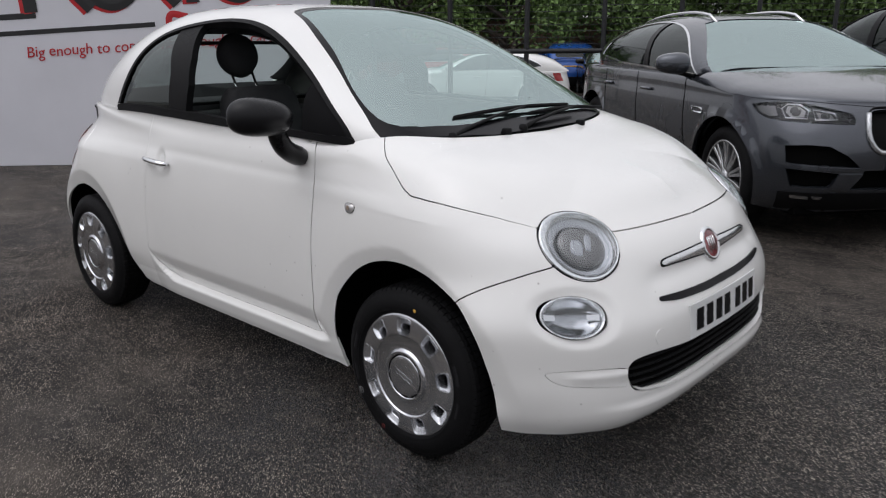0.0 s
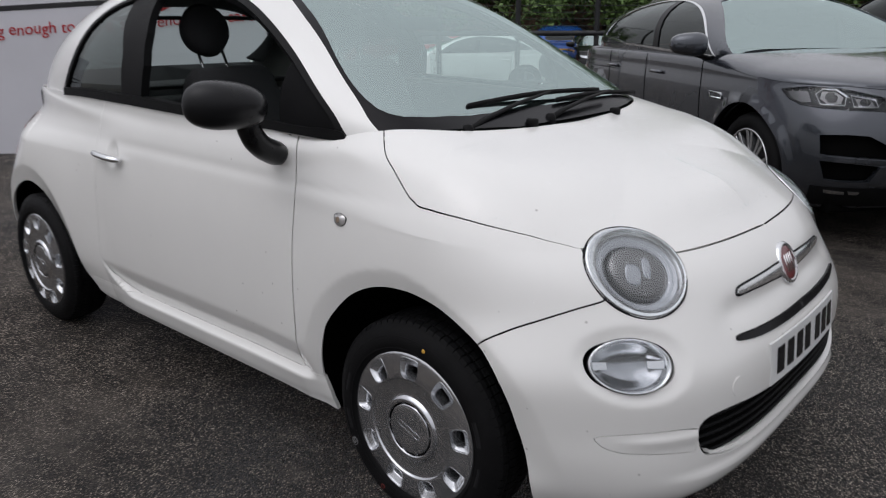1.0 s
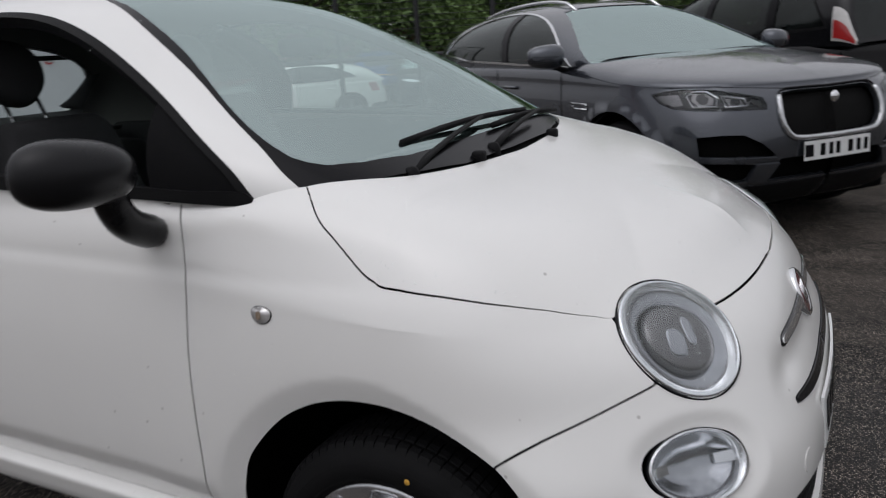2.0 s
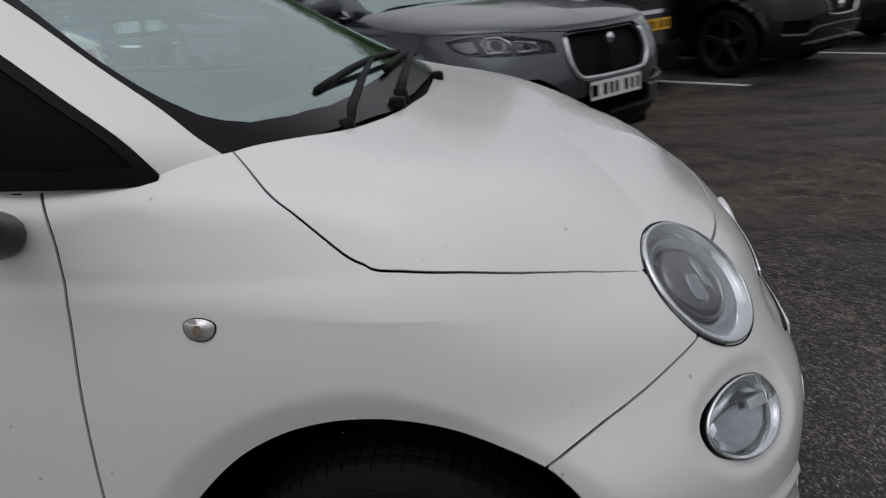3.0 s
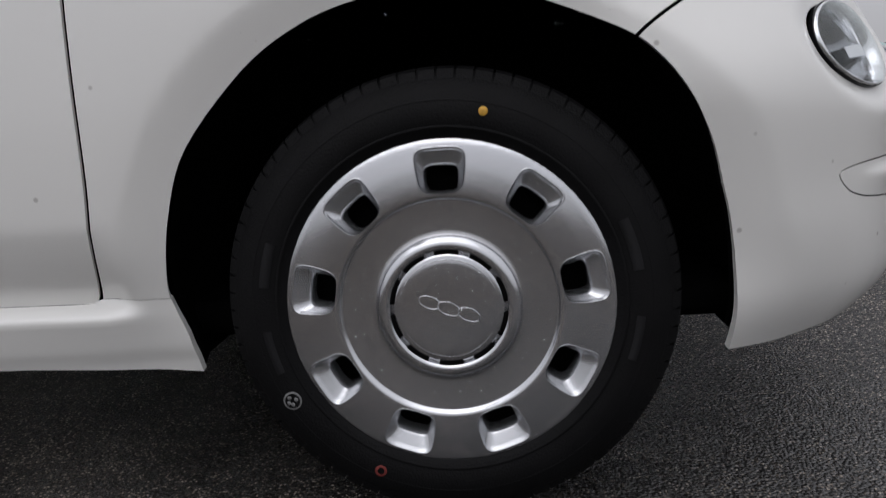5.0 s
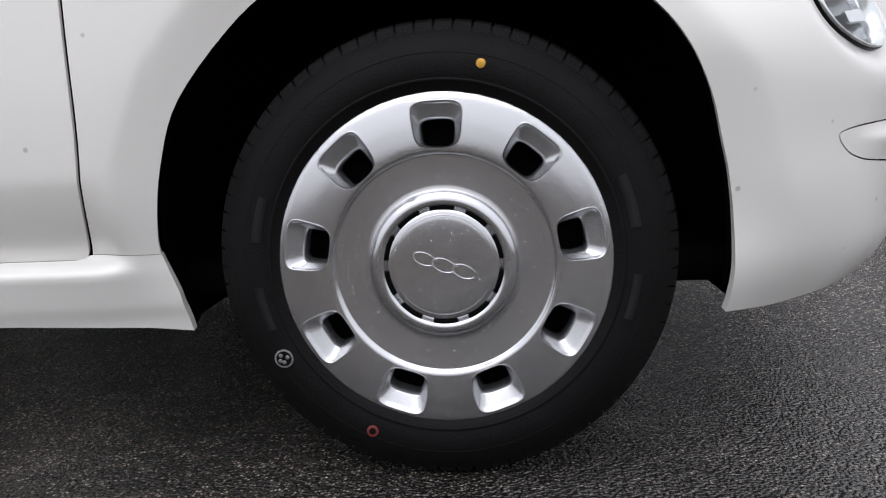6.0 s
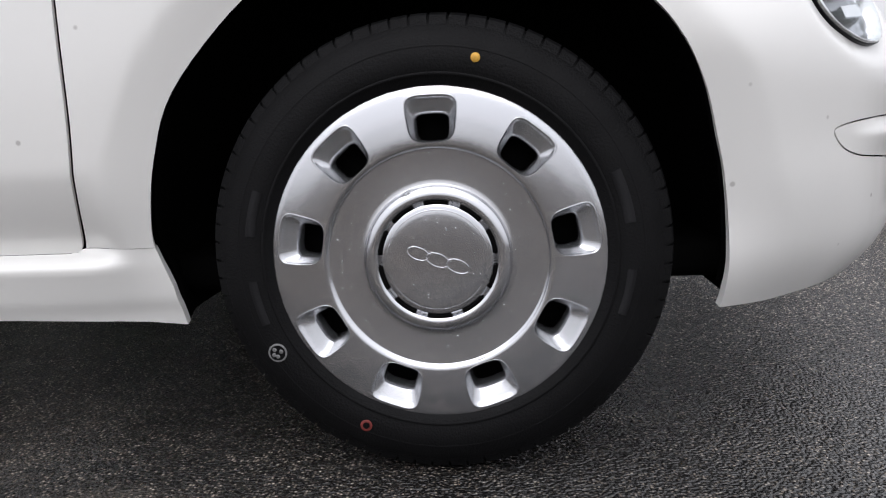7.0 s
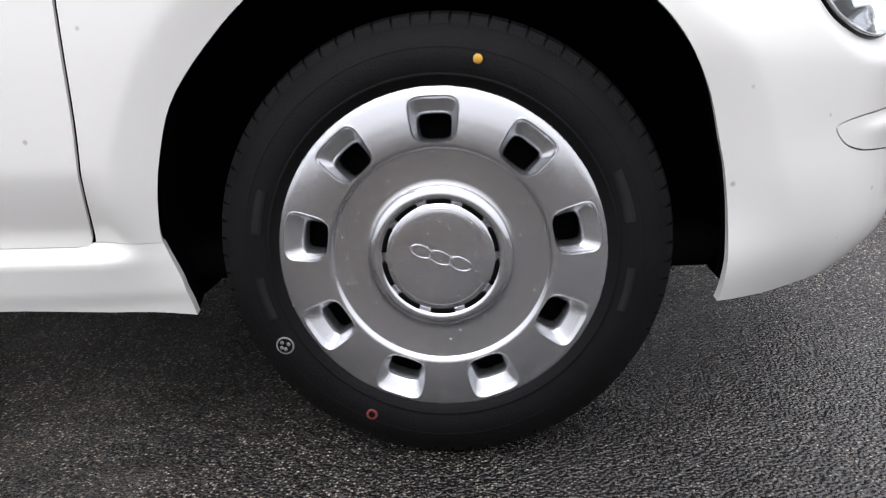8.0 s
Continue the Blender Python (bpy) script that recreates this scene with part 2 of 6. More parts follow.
def city_shoulder(x, z):
    """The soft crease under the windows."""
    line = .880 + .02 * np.clip((-x - .3) / 1.6, 0, 1)
    lean = -.13 * (z - .82) * smooth((1.0 - z) / .12) * smooth((.35 - x) / .4)
    return lean - .0018 * np.exp(-((z - line) / .016) ** 2) * smooth((.25 - x) / .5)


city = Hull(
    axle_r=AXLE_R, rim=.82, hub=HUB, belt=.955, fan=.36, tuck=1.0, crown=.022,
    half_width=bow([.15, .22, .30, .36, .44, .60, .72, .82, .86], [.730, .748, .768, .783, .794, .801, .7985, .7885, .783]),
    nose_x=bow([.15, .19, .24, .30, .40, .50, .55, .60, .69, .75, .82, .86], [.60, .645, .700, .728, .737, .734, .722, .700, .664, .626, .545, .485]),
    nose_n=bow([.15, .19, .40, .58, .69, .75, .82], [3.9, 3.9, 3.25, 3.15, 2.7, 2.6, 2.45]),
    tail_x=bow([.15, .25, .40, .55, .70, .82], [.50, .56, .585, .555, .465, .35]), tail_n=bow([.15, .45, .64, .82], [4.4, 4.4, 3.2, 2.4]),
    bonnet_z=bow([-.60, -.2, 0, .2, .4, .5, .61], [1.105, 1.068, 1.014, .970, .913, .881, .815]),
    bonnet_m=bow([-2.3, -.4, -.1, .2, .36, .5], [3.6, 3.6, 3.6, 3.0, 2.7, 2.5]),
    roof_z=bow([-2.78, -2.68, -2.5, -2.3, -2.0, -1.7, -1.35, -1.05, -.85, -.6, -.35, -.2, -.05, .1], [.96, 1.06, 1.24, 1.375, 1.466, 1.490, 1.492, 1.470, 1.425, 1.325, 1.197, 1.117, 1.035, .955]),
    belt_w=bow([-2.75, -2.5, -2.3, -2.1, -1.8, -1.5, -.8, -.5, -.3, -.2, -.05], [.36, .575, .668, .706, .731, .743, .750, .737, .711, .672, .575]),
    roof_m=bow([-2.7, -2.3, -2.0, -1.5, -.9, -.5, -.2], [2.3, 2.45, 2.85, 3.15, 3.1, 3.3, 3.6]), relief=city_relief, shoulder=city_shoulder)
body, house = city.body, city.house
NOSE_U, TAIL_U, TOP_V, ROOF_T = city.nose_u, city.tail_u, city.top_v, city.roof_t

# ---- mesh helpers ----
GROUND = -.009

from mathutils.geometry import delaunay_2d_cdt


def thing(name, label, category, at=None, group="", kind=""):
    ob = new(name)
    ob.matrix_world = at or Matrix()
    return tagged(ob, label, category, group, kind)


def part_mesh(name, mesh, material_, parent, label=""):
    ob = new(name, mesh)
    if material_:
        for m in (material_ if isinstance(material_, (list, tuple)) else [material_]):
            mesh.materials.append(m)
    ob.parent = parent
    return tagged(ob, label)


def part(name, bm, material_, parent, label="", smooth_=True, mats=None):
    mesh = bpy.data.meshes.new(name)
    for f in bm.faces:
        f.smooth = smooth_
    bm.to_mesh(mesh)
    bm.free()
    return part_mesh(name, mesh, material_, parent, label)


def dense(points, step=.008, closed=True):
    """A polyline with its sides cut into short steps."""
    pts, out = [np.array(p, float) for p in points], []
    for i in range(len(pts) if closed else len(pts) - 1):
        a, b = pts[i], pts[(i + 1) % len(pts)]
        k = max(1, int(math.ceil(np.linalg.norm(b - a) / step)))
        out += [a + (b - a) * j / k for j in range(k)]
    return np.array(out if closed else out + [pts[-1]])


def rounded(points, count=12):
    """A smooth open curve (Catmull-Rom) through a few points."""
    p = [np.array(q, float) for q in points]
    p = [2 * p[0] - p[1], *p, 2 * p[-1] - p[-2]]
    out = []
    for i in range(1, len(p) - 2):
        for k in range(count):
            t = k / count
            out.append(.5 * (2 * p[i] + (p[i + 1] - p[i - 1]) * t + (2 * p[i - 1] - 5 * p[i] + 4 * p[i + 1] - p[i + 2]) * t * t
                             + (3 * p[i] - p[i - 1] - 3 * p[i + 1] + p[i + 2]) * t ** 3))
    return [tuple(q) for q in out] + [tuple(p[-2])]


def oval(cu, cv, a, b, turn=0, n=2.0, count=72):
    th = np.linspace(0, 2 * math.pi, count, endpoint=False)
    x = a * np.sign(np.cos(th)) * np.abs(np.cos(th)) ** (2 / n)
    y = b * np.sign(np.sin(th)) * np.abs(np.sin(th)) ** (2 / n)
    c, s = math.cos(radians(turn)), math.sin(radians(turn))
    return [(cu + c * p - s * q, cv + s * p + c * q) for p, q in zip(x, y)]


def inside(poly, pts):
    x, y = pts[:, 0], pts[:, 1]
    ok = np.zeros(len(pts), bool)
    a = np.asarray(poly)
    b = np.roll(a, -1, 0)
    for (x0, y0), (x1, y1) in zip(a, b):
        if y0 != y1:
            ok ^= ((y0 > y) != (y1 > y)) & (x < (x1 - x0) * (y - y0) / (y1 - y0) + x0)
    return ok


def grown(poly, by):
    """A closed polygon moved outwards (by > 0) or inwards."""
    p = np.asarray(poly, float)
    t = np.roll(p, -1, 0) - np.roll(p, 1, 0)
    t /= np.maximum(np.linalg.norm(t, axis=1, keepdims=True), 1e-9)
    area = np.sum(p[:, 0] * np.roll(p[:, 1], -1) - np.roll(p[:, 0], -1) * p[:, 1])
    return p + np.stack([t[:, 1], -t[:, 0]], 1) * by * (1 if area > 0 else -1)


def skin(fn, loop, cuts=(), step=.02, gap=.0, depth=.0, lift=None, edge=.008, seam_=True):
    """A piece of a surface fn(u, v) -> x, w, z inside loop and outside the cuts, with its edges turned in by depth.
    Gives vertices, faces and normals of the right-hand piece (y = -w)."""
    loop = dense(loop, edge)
    if gap:
        seam = fn(loop[:, 0], loop[:, 1])[1] < .002
        loop = np.where(seam[:, None], loop, grown(loop, -(gap(loop)[:, None] if callable(gap) else gap)))
    cuts = [grown(dense(c, edge), .0016 if callable(gap) else gap) if gap else dense(c, edge) for c in cuts]
    lo, hi = loop.min(0), loop.max(0)
    gu, gv = np.meshgrid(np.arange(lo[0], hi[0], step), np.arange(lo[1], hi[1], step), indexing="ij")
    gu[:, 1::2] += step / 2
    grid = np.stack([gu.ravel(), gv.ravel()], 1)
    keep = inside(loop, grid)
    for c in cuts:
        keep &= ~inside(c, grid)
    grid = grid[keep]
    rims = np.concatenate([loop, *cuts])
    if len(grid):
        far = np.ones(len(grid), bool)
        for i in range(0, len(grid), 2000):
            g = grid[i:i + 2000]
            far[i:i + 2000] = (np.abs(g[:, None] - rims[None]).max(2).min(1)) > step * .4
        grid = grid[far]
    pts, edges, at = [], [], 0
    for ring in (loop, *cuts):
        pts += [Vector(p) for p in ring]
        edges += [(at + i, at + (i + 1) % len(ring)) for i in range(len(ring))]
        at += len(ring)
    pts += [Vector(p) for p in grid]
    vs, _, fs, *_ = delaunay_2d_cdt(pts, edges, [], 0, 1e-5)
    uv = np.array([tuple(v) for v in vs])
    fs = np.array([(f[0], f[k], f[k + 1]) for f in fs for k in range(1, len(f) - 1)])
    mid = uv[fs].mean(1)
    ok = inside(loop, mid)
    for c in cuts:
        ok &= ~inside(c, mid)
    fs = fs[ok]
    used = np.unique(fs)
    remap = -np.ones(len(uv), int)
    remap[used] = np.arange(len(used))
    uv, fs = uv[used], remap[fs]

    def place(q):
        x, w, z = fn(q[:, 0], q[:, 1])
        return np.stack([x, -w, z], 1)
    e = .0015
    P = place(uv)
    du = place(uv + [e, 0]) - place(uv - [e, 0])
    dv = place(uv + [0, e]) - place(uv - [0, e])
    N = np.cross(du, dv)
    ln = np.linalg.norm(N, axis=1, keepdims=True)
    N = np.where(ln > 1e-12, N / np.maximum(ln, 1e-12), [0, 0, 1])
    if seam_:
        N[np.abs(P[:, 1]) < 1e-4, 1] = 0
    N /= np.maximum(np.linalg.norm(N, axis=1, keepdims=True), 1e-9)
    if lift is not None:
        P = P + N * lift(uv[:, 0], uv[:, 1])[:, None]
        N = vertex_normals(P, fs, N)
        if seam_:
            N[np.abs(P[:, 1]) < .002, 1] = 0
    verts, faces, normals = [P], [fs], [N]
    if depth:
        count = {}
        for f in fs:
            for a, b in ((f[0], f[1]), (f[1], f[2]), (f[2], f[0])):
                count[(a, b)] = 1
        rim = [(a, b) for a, b in count if (b, a) not in count]
        rim = [(a, b) for a, b in rim if not (abs(P[a][1]) < 1e-4 and abs(P[b][1]) < 1e-4)]
        if rim:
            q = np.array(rim)
            top0, top1 = P[q[:, 0]], P[q[:, 1]]
            bot0, bot1 = top0 - N[q[:, 0]] * depth, top1 - N[q[:, 1]] * depth
            k, base = len(q), len(P)
            verts += [top0, top1, bot0, bot1]
            i = np.arange(k)
            faces += [np.stack([base + i + k, base + i, base + i + 2 * k], 1), np.stack([base + i + k, base + i + 2 * k, base + i + 3 * k], 1)]
            fn_ = np.cross(top0 - top1, bot0 - top1)
            fn_ /= np.maximum(np.linalg.norm(fn_, axis=1, keepdims=True), 1e-9)
            normals += [fn_] * 4
    return np.concatenate(verts), np.concatenate(faces), np.concatenate(normals)


def vertex_normals(P, fs, like):
    out = np.zeros_like(P)
    n = np.cross(P[fs[:, 1]] - P[fs[:, 0]], P[fs[:, 2]] - P[fs[:, 0]])
    for k in range(3):
        np.add.at(out, fs[:, k], n)
    out *= np.sign((out * like).sum(1, keepdims=True) + 1e-12)
    return out / np.maximum(np.linalg.norm(out, axis=1, keepdims=True), 1e-12)


def turned(shape):
    """The same piece on the car's other side."""
    v, f, n = shape
    return v * [1, -1, 1], f[:, ::-1], n * [1, -1, 1]


def both(shape):
    v, f, n = shape
    v2, f2, n2 = turned(shape)
    return np.concatenate([v, v2]), np.concatenate([f, f2 + len(v)]), np.concatenate([n, n2])


def skin_part(name, shape, material_, parent, label=""):
    v, f, n = shape
    mesh = bpy.data.meshes.new(name)
    mesh.from_pydata(v.tolist(), [], f.tolist())
    mesh.polygons.foreach_set("use_smooth", [True] * len(mesh.polygons))
    mesh.normals_split_custom_set_from_vertices(n.tolist())
    return part_mesh(name, mesh, material_, parent, label)


def lathe(bm, profile, axis, centre, count=96, closed=False):
    """Turns a profile of (radius, along) about an axis ('y' or 'x' or 'z') through centre."""
    rows = []
    c = Vector(centre)
    for r, a in profile:
        row = []
        for i in range(count):
            t = 2 * math.pi * i / count
            p, q = r * math.cos(t), r * math.sin(t)
            v = {"y": Vector((p, a, q)), "x": Vector((a, p, q)), "z": Vector((p, q, a))}[axis]
            row.append(bm.verts.new(c + v))
        rows.append(row)
    for ra, rb in zip(rows, rows[1:]):
        for i in range(count):
            bm.faces.new((ra[i], ra[(i + 1) % count], rb[(i + 1) % count], rb[i]))
    return rows


def tube(bm, points, radius, sides=10, closed=False, flat=1.0, up=None):
    """A bar of round (or flattened) section along points."""
    pts = [Vector(p) for p in points]
    n, rows = len(pts), []
    for i, p in enumerate(pts):
        a = pts[(i - 1) % n] if closed or i else pts[0]
        b = pts[(i + 1) % n] if closed or i < n - 1 else pts[-1]
        d = (b - a).normalized()
        ref = Vector(up) if up is not None else (Vector((0, 0, 1)) if abs(d.z) < .9 else Vector((1, 0, 0)))
        s = d.cross(ref).normalized()
        t = s.cross(d)
        r = radius(i / max(1, n - 1)) if callable(radius) else radius
        rows.append([bm.verts.new(p + s * r * math.cos(2 * math.pi * k / sides) + t * r * flat * math.sin(2 * math.pi * k / sides)) for k in range(sides)])
    for i in range(n if closed else n - 1):
        ra, rb = rows[i], rows[(i + 1) % n]
        for k in range(sides):
            bm.faces.new((ra[k], ra[(k + 1) % sides], rb[(k + 1) % sides], rb[k]))
    if not closed:
        bm.faces.new(rows[0][::-1])
        bm.faces.new(rows[-1])
    return rows


def block(bm, x0, x1, y0, y1, z0, z1, bevel=0.0, segments=2):
    m = Matrix.Translation(((x0 + x1) / 2, (y0 + y1) / 2, (z0 + z1) / 2)) @ Matrix.Diagonal((x1 - x0, y1 - y0, z1 - z0, 1))
    got = bmesh.ops.create_cube(bm, size=1, matrix=m)
    if bevel:
        edges = list({e for v in got["verts"] for e in v.link_edges})
        bmesh.ops.bevel(bm, geom=edges, offset=bevel, segments=segments, affect="EDGES", profile=.5)
    return got


def on_body(fn, pts, lift=0.0):
    """Points of the right-hand skin, raised by lift along the normal."""
    q = np.asarray(pts, float)

    def place(p):
        x, w, z = fn(p[:, 0], p[:, 1])
        return np.stack([x, -w, z], 1)
    e = .002
    N = np.cross(place(q + [e, 0]) - place(q - [e, 0]), place(q + [0, e]) - place(q - [0, e]))
    N /= np.maximum(np.linalg.norm(N, axis=1, keepdims=True), 1e-12)
    return place(q) + N * lift, N

# ---- ground ----
def asphalt():
    """Damp asphalt: pale chippings in a dark binder under a thin, uneven film of water."""
    m = material("wet_asphalt", (.05, .05, .05), .75)
    n, l = m.node_tree.nodes, m.node_tree.links
    p = n["Principled BSDF"]
    at = n.new("ShaderNodeTexCoord")

    def noise_(scale, detail=4, rough=.5):
        t = n.new("ShaderNodeTexNoise")
        t.inputs["Scale"].default_value, t.inputs["Detail"].default_value, t.inputs["Roughness"].default_value = scale, detail, rough
        l.new(at.outputs["Object"], t.inputs["Vector"])
        return t.outputs["Fac"]

    def span(value, a, b, c, d):
        t = n.new("ShaderNodeMapRange")
        for k, v in zip(("From Min", "From Max", "To Min", "To Max"), (a, b, c, d)):
            t.inputs[k].default_value = v
        l.new(value, t.inputs["Value"])
        return t.outputs[0]

    def sum_(a, b, k):
        t = n.new("ShaderNodeMath")
        t.operation = "MULTIPLY_ADD"
        t.inputs[1].default_value = k
        l.new(b, t.inputs[0])
        l.new(a, t.inputs[2])
        return t.outputs[0]
    stones = n.new("ShaderNodeTexVoronoi")
    stones.inputs["Scale"].default_value = 215
    l.new(at.outputs["Object"], stones.inputs["Vector"])
    split = n.new("ShaderNodeSeparateColor")
    l.new(stones.outputs["Color"], split.inputs[0])
    ramp = n.new("ShaderNodeValToRGB")
    e = ramp.color_ramp.elements
    e[0].position, e[0].color = .28, (.0095, .0078, .0064, 1)
    e[1].position, e[1].color = 1.0, (.62, .54, .45, 1)
    for place, tone_ in ((.48, .036), (.66, .120), (.84, .32)):
        mid = e.new(place)
        mid.color = (tone_, tone_ * .84, tone_ * .69, 1)
    # the pale chippings lie bare in some places and are tarred over in others
    l.new(sum_(split.outputs[0], span(noise_(4.5, 6, .65), .3, .7, -.5, .5), .30), ramp.inputs[0])
    # dark binder between the chippings
    chips = n.new("ShaderNodeMix")
    chips.data_type, chips.blend_type = "RGBA", "MULTIPLY"
    chips.inputs["Factor"].default_value = 1.0
    l.new(ramp.outputs[0], chips.inputs["A"])
    l.new(span(stones.outputs["Distance"], .22, .52, 1.25, .12), chips.inputs["B"])
    slow = noise_(.55, 7, .62)
    # a wetter patch beside the front bumper
    far = n.new("ShaderNodeVectorMath")
    far.operation = "DISTANCE"
    far.inputs[1].default_value = (.95, -.25, GROUND)
    l.new(at.outputs["Object"], far.inputs[0])
    patch = span(sum_(far.outputs["Value"], noise_(1.5, 5, .6), 1.3), 1.2, 3.0, 1.0, .0)
    wet = sum_(span(slow, .40, .66, .04, .42), patch, .9)
    tone = n.new("ShaderNodeMix")
    tone.data_type, tone.blend_type = "RGBA", "MULTIPLY"
    tone.inputs["Factor"].default_value = 1.0
    l.new(chips.outputs["Result"], tone.inputs["A"])
    l.new(sum_(sum_(span(slow, .38, .62, 1.55, .45), span(noise_(17, 5, .7), .3, .7, -.5, .5), .8), patch, -.12), tone.inputs["B"])
    # pale, worn and dusty places
    worn = n.new("ShaderNodeMix")
    worn.data_type = "RGBA"
    worn.inputs["B"].default_value = (.175, .150, .125, 1)
    map_ = n.new("ShaderNodeMapping")
    map_.inputs["Rotation"].default_value, map_.inputs["Scale"].default_value = (0, 0, radians(35)), (.55, 1.25, 1)
    l.new(at.outputs["Object"], map_.inputs["Vector"])
    dust = noise_(1.3, 9, .72)
    l.new(map_.outputs[0], dust.node.inputs["Vector"])
    worn.clamp_factor = True
    l.new(sum_(span(dust, .44, .72, .0, .50), patch, -.25), worn.inputs["Factor"])
    l.new(tone.outputs["Result"], worn.inputs["A"])
    l.new(worn.outputs["Result"], p.inputs["Base Color"])
    height = sum_(span(stones.outputs["Distance"], 0, .9, 1, 0), noise_(260, 3), .5)
    height = sum_(height, noise_(75, 3), 1.6)
    b = n.new("ShaderNodeBump")
    b.inputs["Strength"].default_value, b.inputs["Distance"].default_value = 1.0, .0055
    l.new(height, b.inputs["Height"])
    l.new(b.outputs[0], p.inputs["Normal"])
    film = n.new("ShaderNodeBump")
    film.inputs["Strength"].default_value, film.inputs["Distance"].default_value = 1.0, .0058
    smooth_stones = n.new("ShaderNodeTexVoronoi")
    smooth_stones.feature = "SMOOTH_F1"
    smooth_stones.inputs["Scale"].default_value = 170
    smooth_stones.inputs["Smoothness"].default_value = .35
    l.new(at.outputs["Object"], smooth_stones.inputs["Vector"])
    l.new(sum_(span(smooth_stones.outputs["Distance"], 0, .8, 1, 0), noise_(60, 2), 1.4), film.inputs["Height"])
    l.new(film.outputs[0], p.inputs["Coat Normal"])
    l.new(wet, p.inputs["Coat Weight"])
    l.new(span(wet, .1, 1.2, .24, .06), p.inputs["Coat Roughness"])
    p.inputs["Coat IOR"].default_value = 1.5
    p.inputs["Specular IOR Level"].default_value = .2
    return m


ASPHALT = asphalt()
# the ground is level up to the fence and lies a little lower beyond it
DIP = -.42
fence_dir, fence_at, view_dir = Vector((.742, .670, 0)), Vector((-7.1, 12.29, GROUND)), Vector((-.670, .742, 0))
bm = bmesh.new()
rows = [[bm.verts.new(fence_at + fence_dir * along + view_dir * back + Vector((0, 0, drop))) for along in np.linspace(-400, 400, 9)] for back, drop in ((-400, 0), (-40, 0), (.3, 0), (.7, DIP * .2), (1.2, DIP * .8), (1.6, DIP), (40, DIP), (400, DIP))]
for p, q in zip(rows, rows[1:]):
    for i in range(8):
        bm.faces.new((p[i], p[i + 1], q[i + 1], q[i]))
ground = part("ground", bm, ASPHALT, None)
tagged(ground, "damp dark grey asphalt of a car park", "ground", kind="structure")

# ---- the white hatchback ----
car = thing("small_hatchback", "small white three-door city car with black door mirrors on damp asphalt", "car")

FRONT_EDGE = rounded([(.3267, .192), (.308, .232), (.3020, .27), (.3040, .31), (.3070, .34), (.3085, .383), (.3025, .422), (.2920, .464), (.2775, .503), (.2620, .540), (.2460, .573), (.2260, .601), (.172, .634), (.119, .656), (.052, .668), (-.024, .670), (-.09, .662), (-.159, .639), (-.233, .592), (-.317, .502), (-.353, .42), (-.372, .34), (-.374, .300), (-.362, .25), (-.355, .190)], 5)
ARCH_FRONT = FRONT_EDGE + [(-.345, .10), (.372, .10)]
REAR_EDGE = rounded([(-1.80, .195), (-1.852, .238), (-1.900, .30), (-1.948, .363), (-1.997, .425), (-2.093, .522), (-2.20, .602), (-2.30, .637), (-2.37, .638), (-2.46, .608), (-2.575, .53), (-2.636, .433), (-2.665, .32), (-2.67, .19)], 5)
ARCH_REAR = REAR_EDGE + [(AXLE_R - .37, .10), (-1.78, .10)]
def closed_curve(pts, count=6):
    q = list(pts)
    return rounded(q[-2:] + q + q[:2], count)[2 * count:-2 * count]


HEAD = closed_curve([(.545, .765), (.558, .807), (.570, .88), (.582, .955), (.605, .988), (.643, 1.005), (.692, .992), (.744, .935), (.777, .805), (.780, .770), (.769, .738), (.745, .702), (.706, .684), (.658, .677), (.613, .684), (.578, .701), (.553, .735)])
HEAD_HOLE = [tuple(p) for p in grown(HEAD, -.003)]
FOG = oval(.580, .583, .106, .055, n=2.2)
BONNET_EDGE = rounded([(-.207, 1.105), (-.144, 1.034), (-.098, 1.003), (-.037, .967), (-.006, .955), (.030, .950), (.076, .950), (.132, .952), (.239, .956), (.342, .954), (.40, .950), (.458, .940), (.529, .908), (.555, .86), (.575, .814)], 5)
BONNET_FRONT = rounded([(.775, .792), (.833, .791), (.967, .790), (1.156, .788), (NOSE_U, .786)], 5)
COWL = rounded([(-.207, 1.105), (-.136, 1.189), (-.076, 1.30), (-.034, 1.494), (-.013, TOP_V)], 6)
DOOR_FRONT = rounded([(-.482, 1.022), (-.453, .948), (-.444, .899), (-.441, .850), (-.441, .79), (-.443, .70), (-.445, .58), (-.447, .49), (-.452, .43), (-.462, .365), (-.4735, .318), (-.4800, .3060), (-.4900, .3002), (-.5050, .2988)], 4)
BUMPER_GAP = rounded([(.552, .717), (.479, .698), (.367, .661), (.315, .641), (.263, .618), (.225, .596), (.15, .545)], 4)
BELT_LINE = [(-.482, 1.026), (-.9, 1.049), (-1.25, 1.068), (-1.6, 1.082)]

# inner shell added behind every gap, near-black for the shade in there
shell = skin(body, [(TAIL_U, .22), (NOSE_U, .22), (NOSE_U, 1.0), (.9, 1.3), (.0, 1.3), (-.3, 1.02), (-2.2, 1.06), (TAIL_U, 1.0)], [ARCH_FRONT, ARCH_REAR, HEAD, FOG], step=.06, lift=lambda u, v: -.022 - .035 * smooth((.46 - v) / .06) * smooth((-.36 - u) / .06) * smooth((u + 1.9) / .06))
skin_part("gap_shade", both(shell), SHADE_BLACK, car)

# bonnet
loop = BONNET_EDGE + [(.66, .80)] + BONNET_FRONT + [(NOSE_U, TOP_V)] + COWL[::-1][:-1]
skin_part("bonnet", both(skin(body, loop, [HEAD_HOLE], gap=.0016, depth=.010)), WHITE, car)

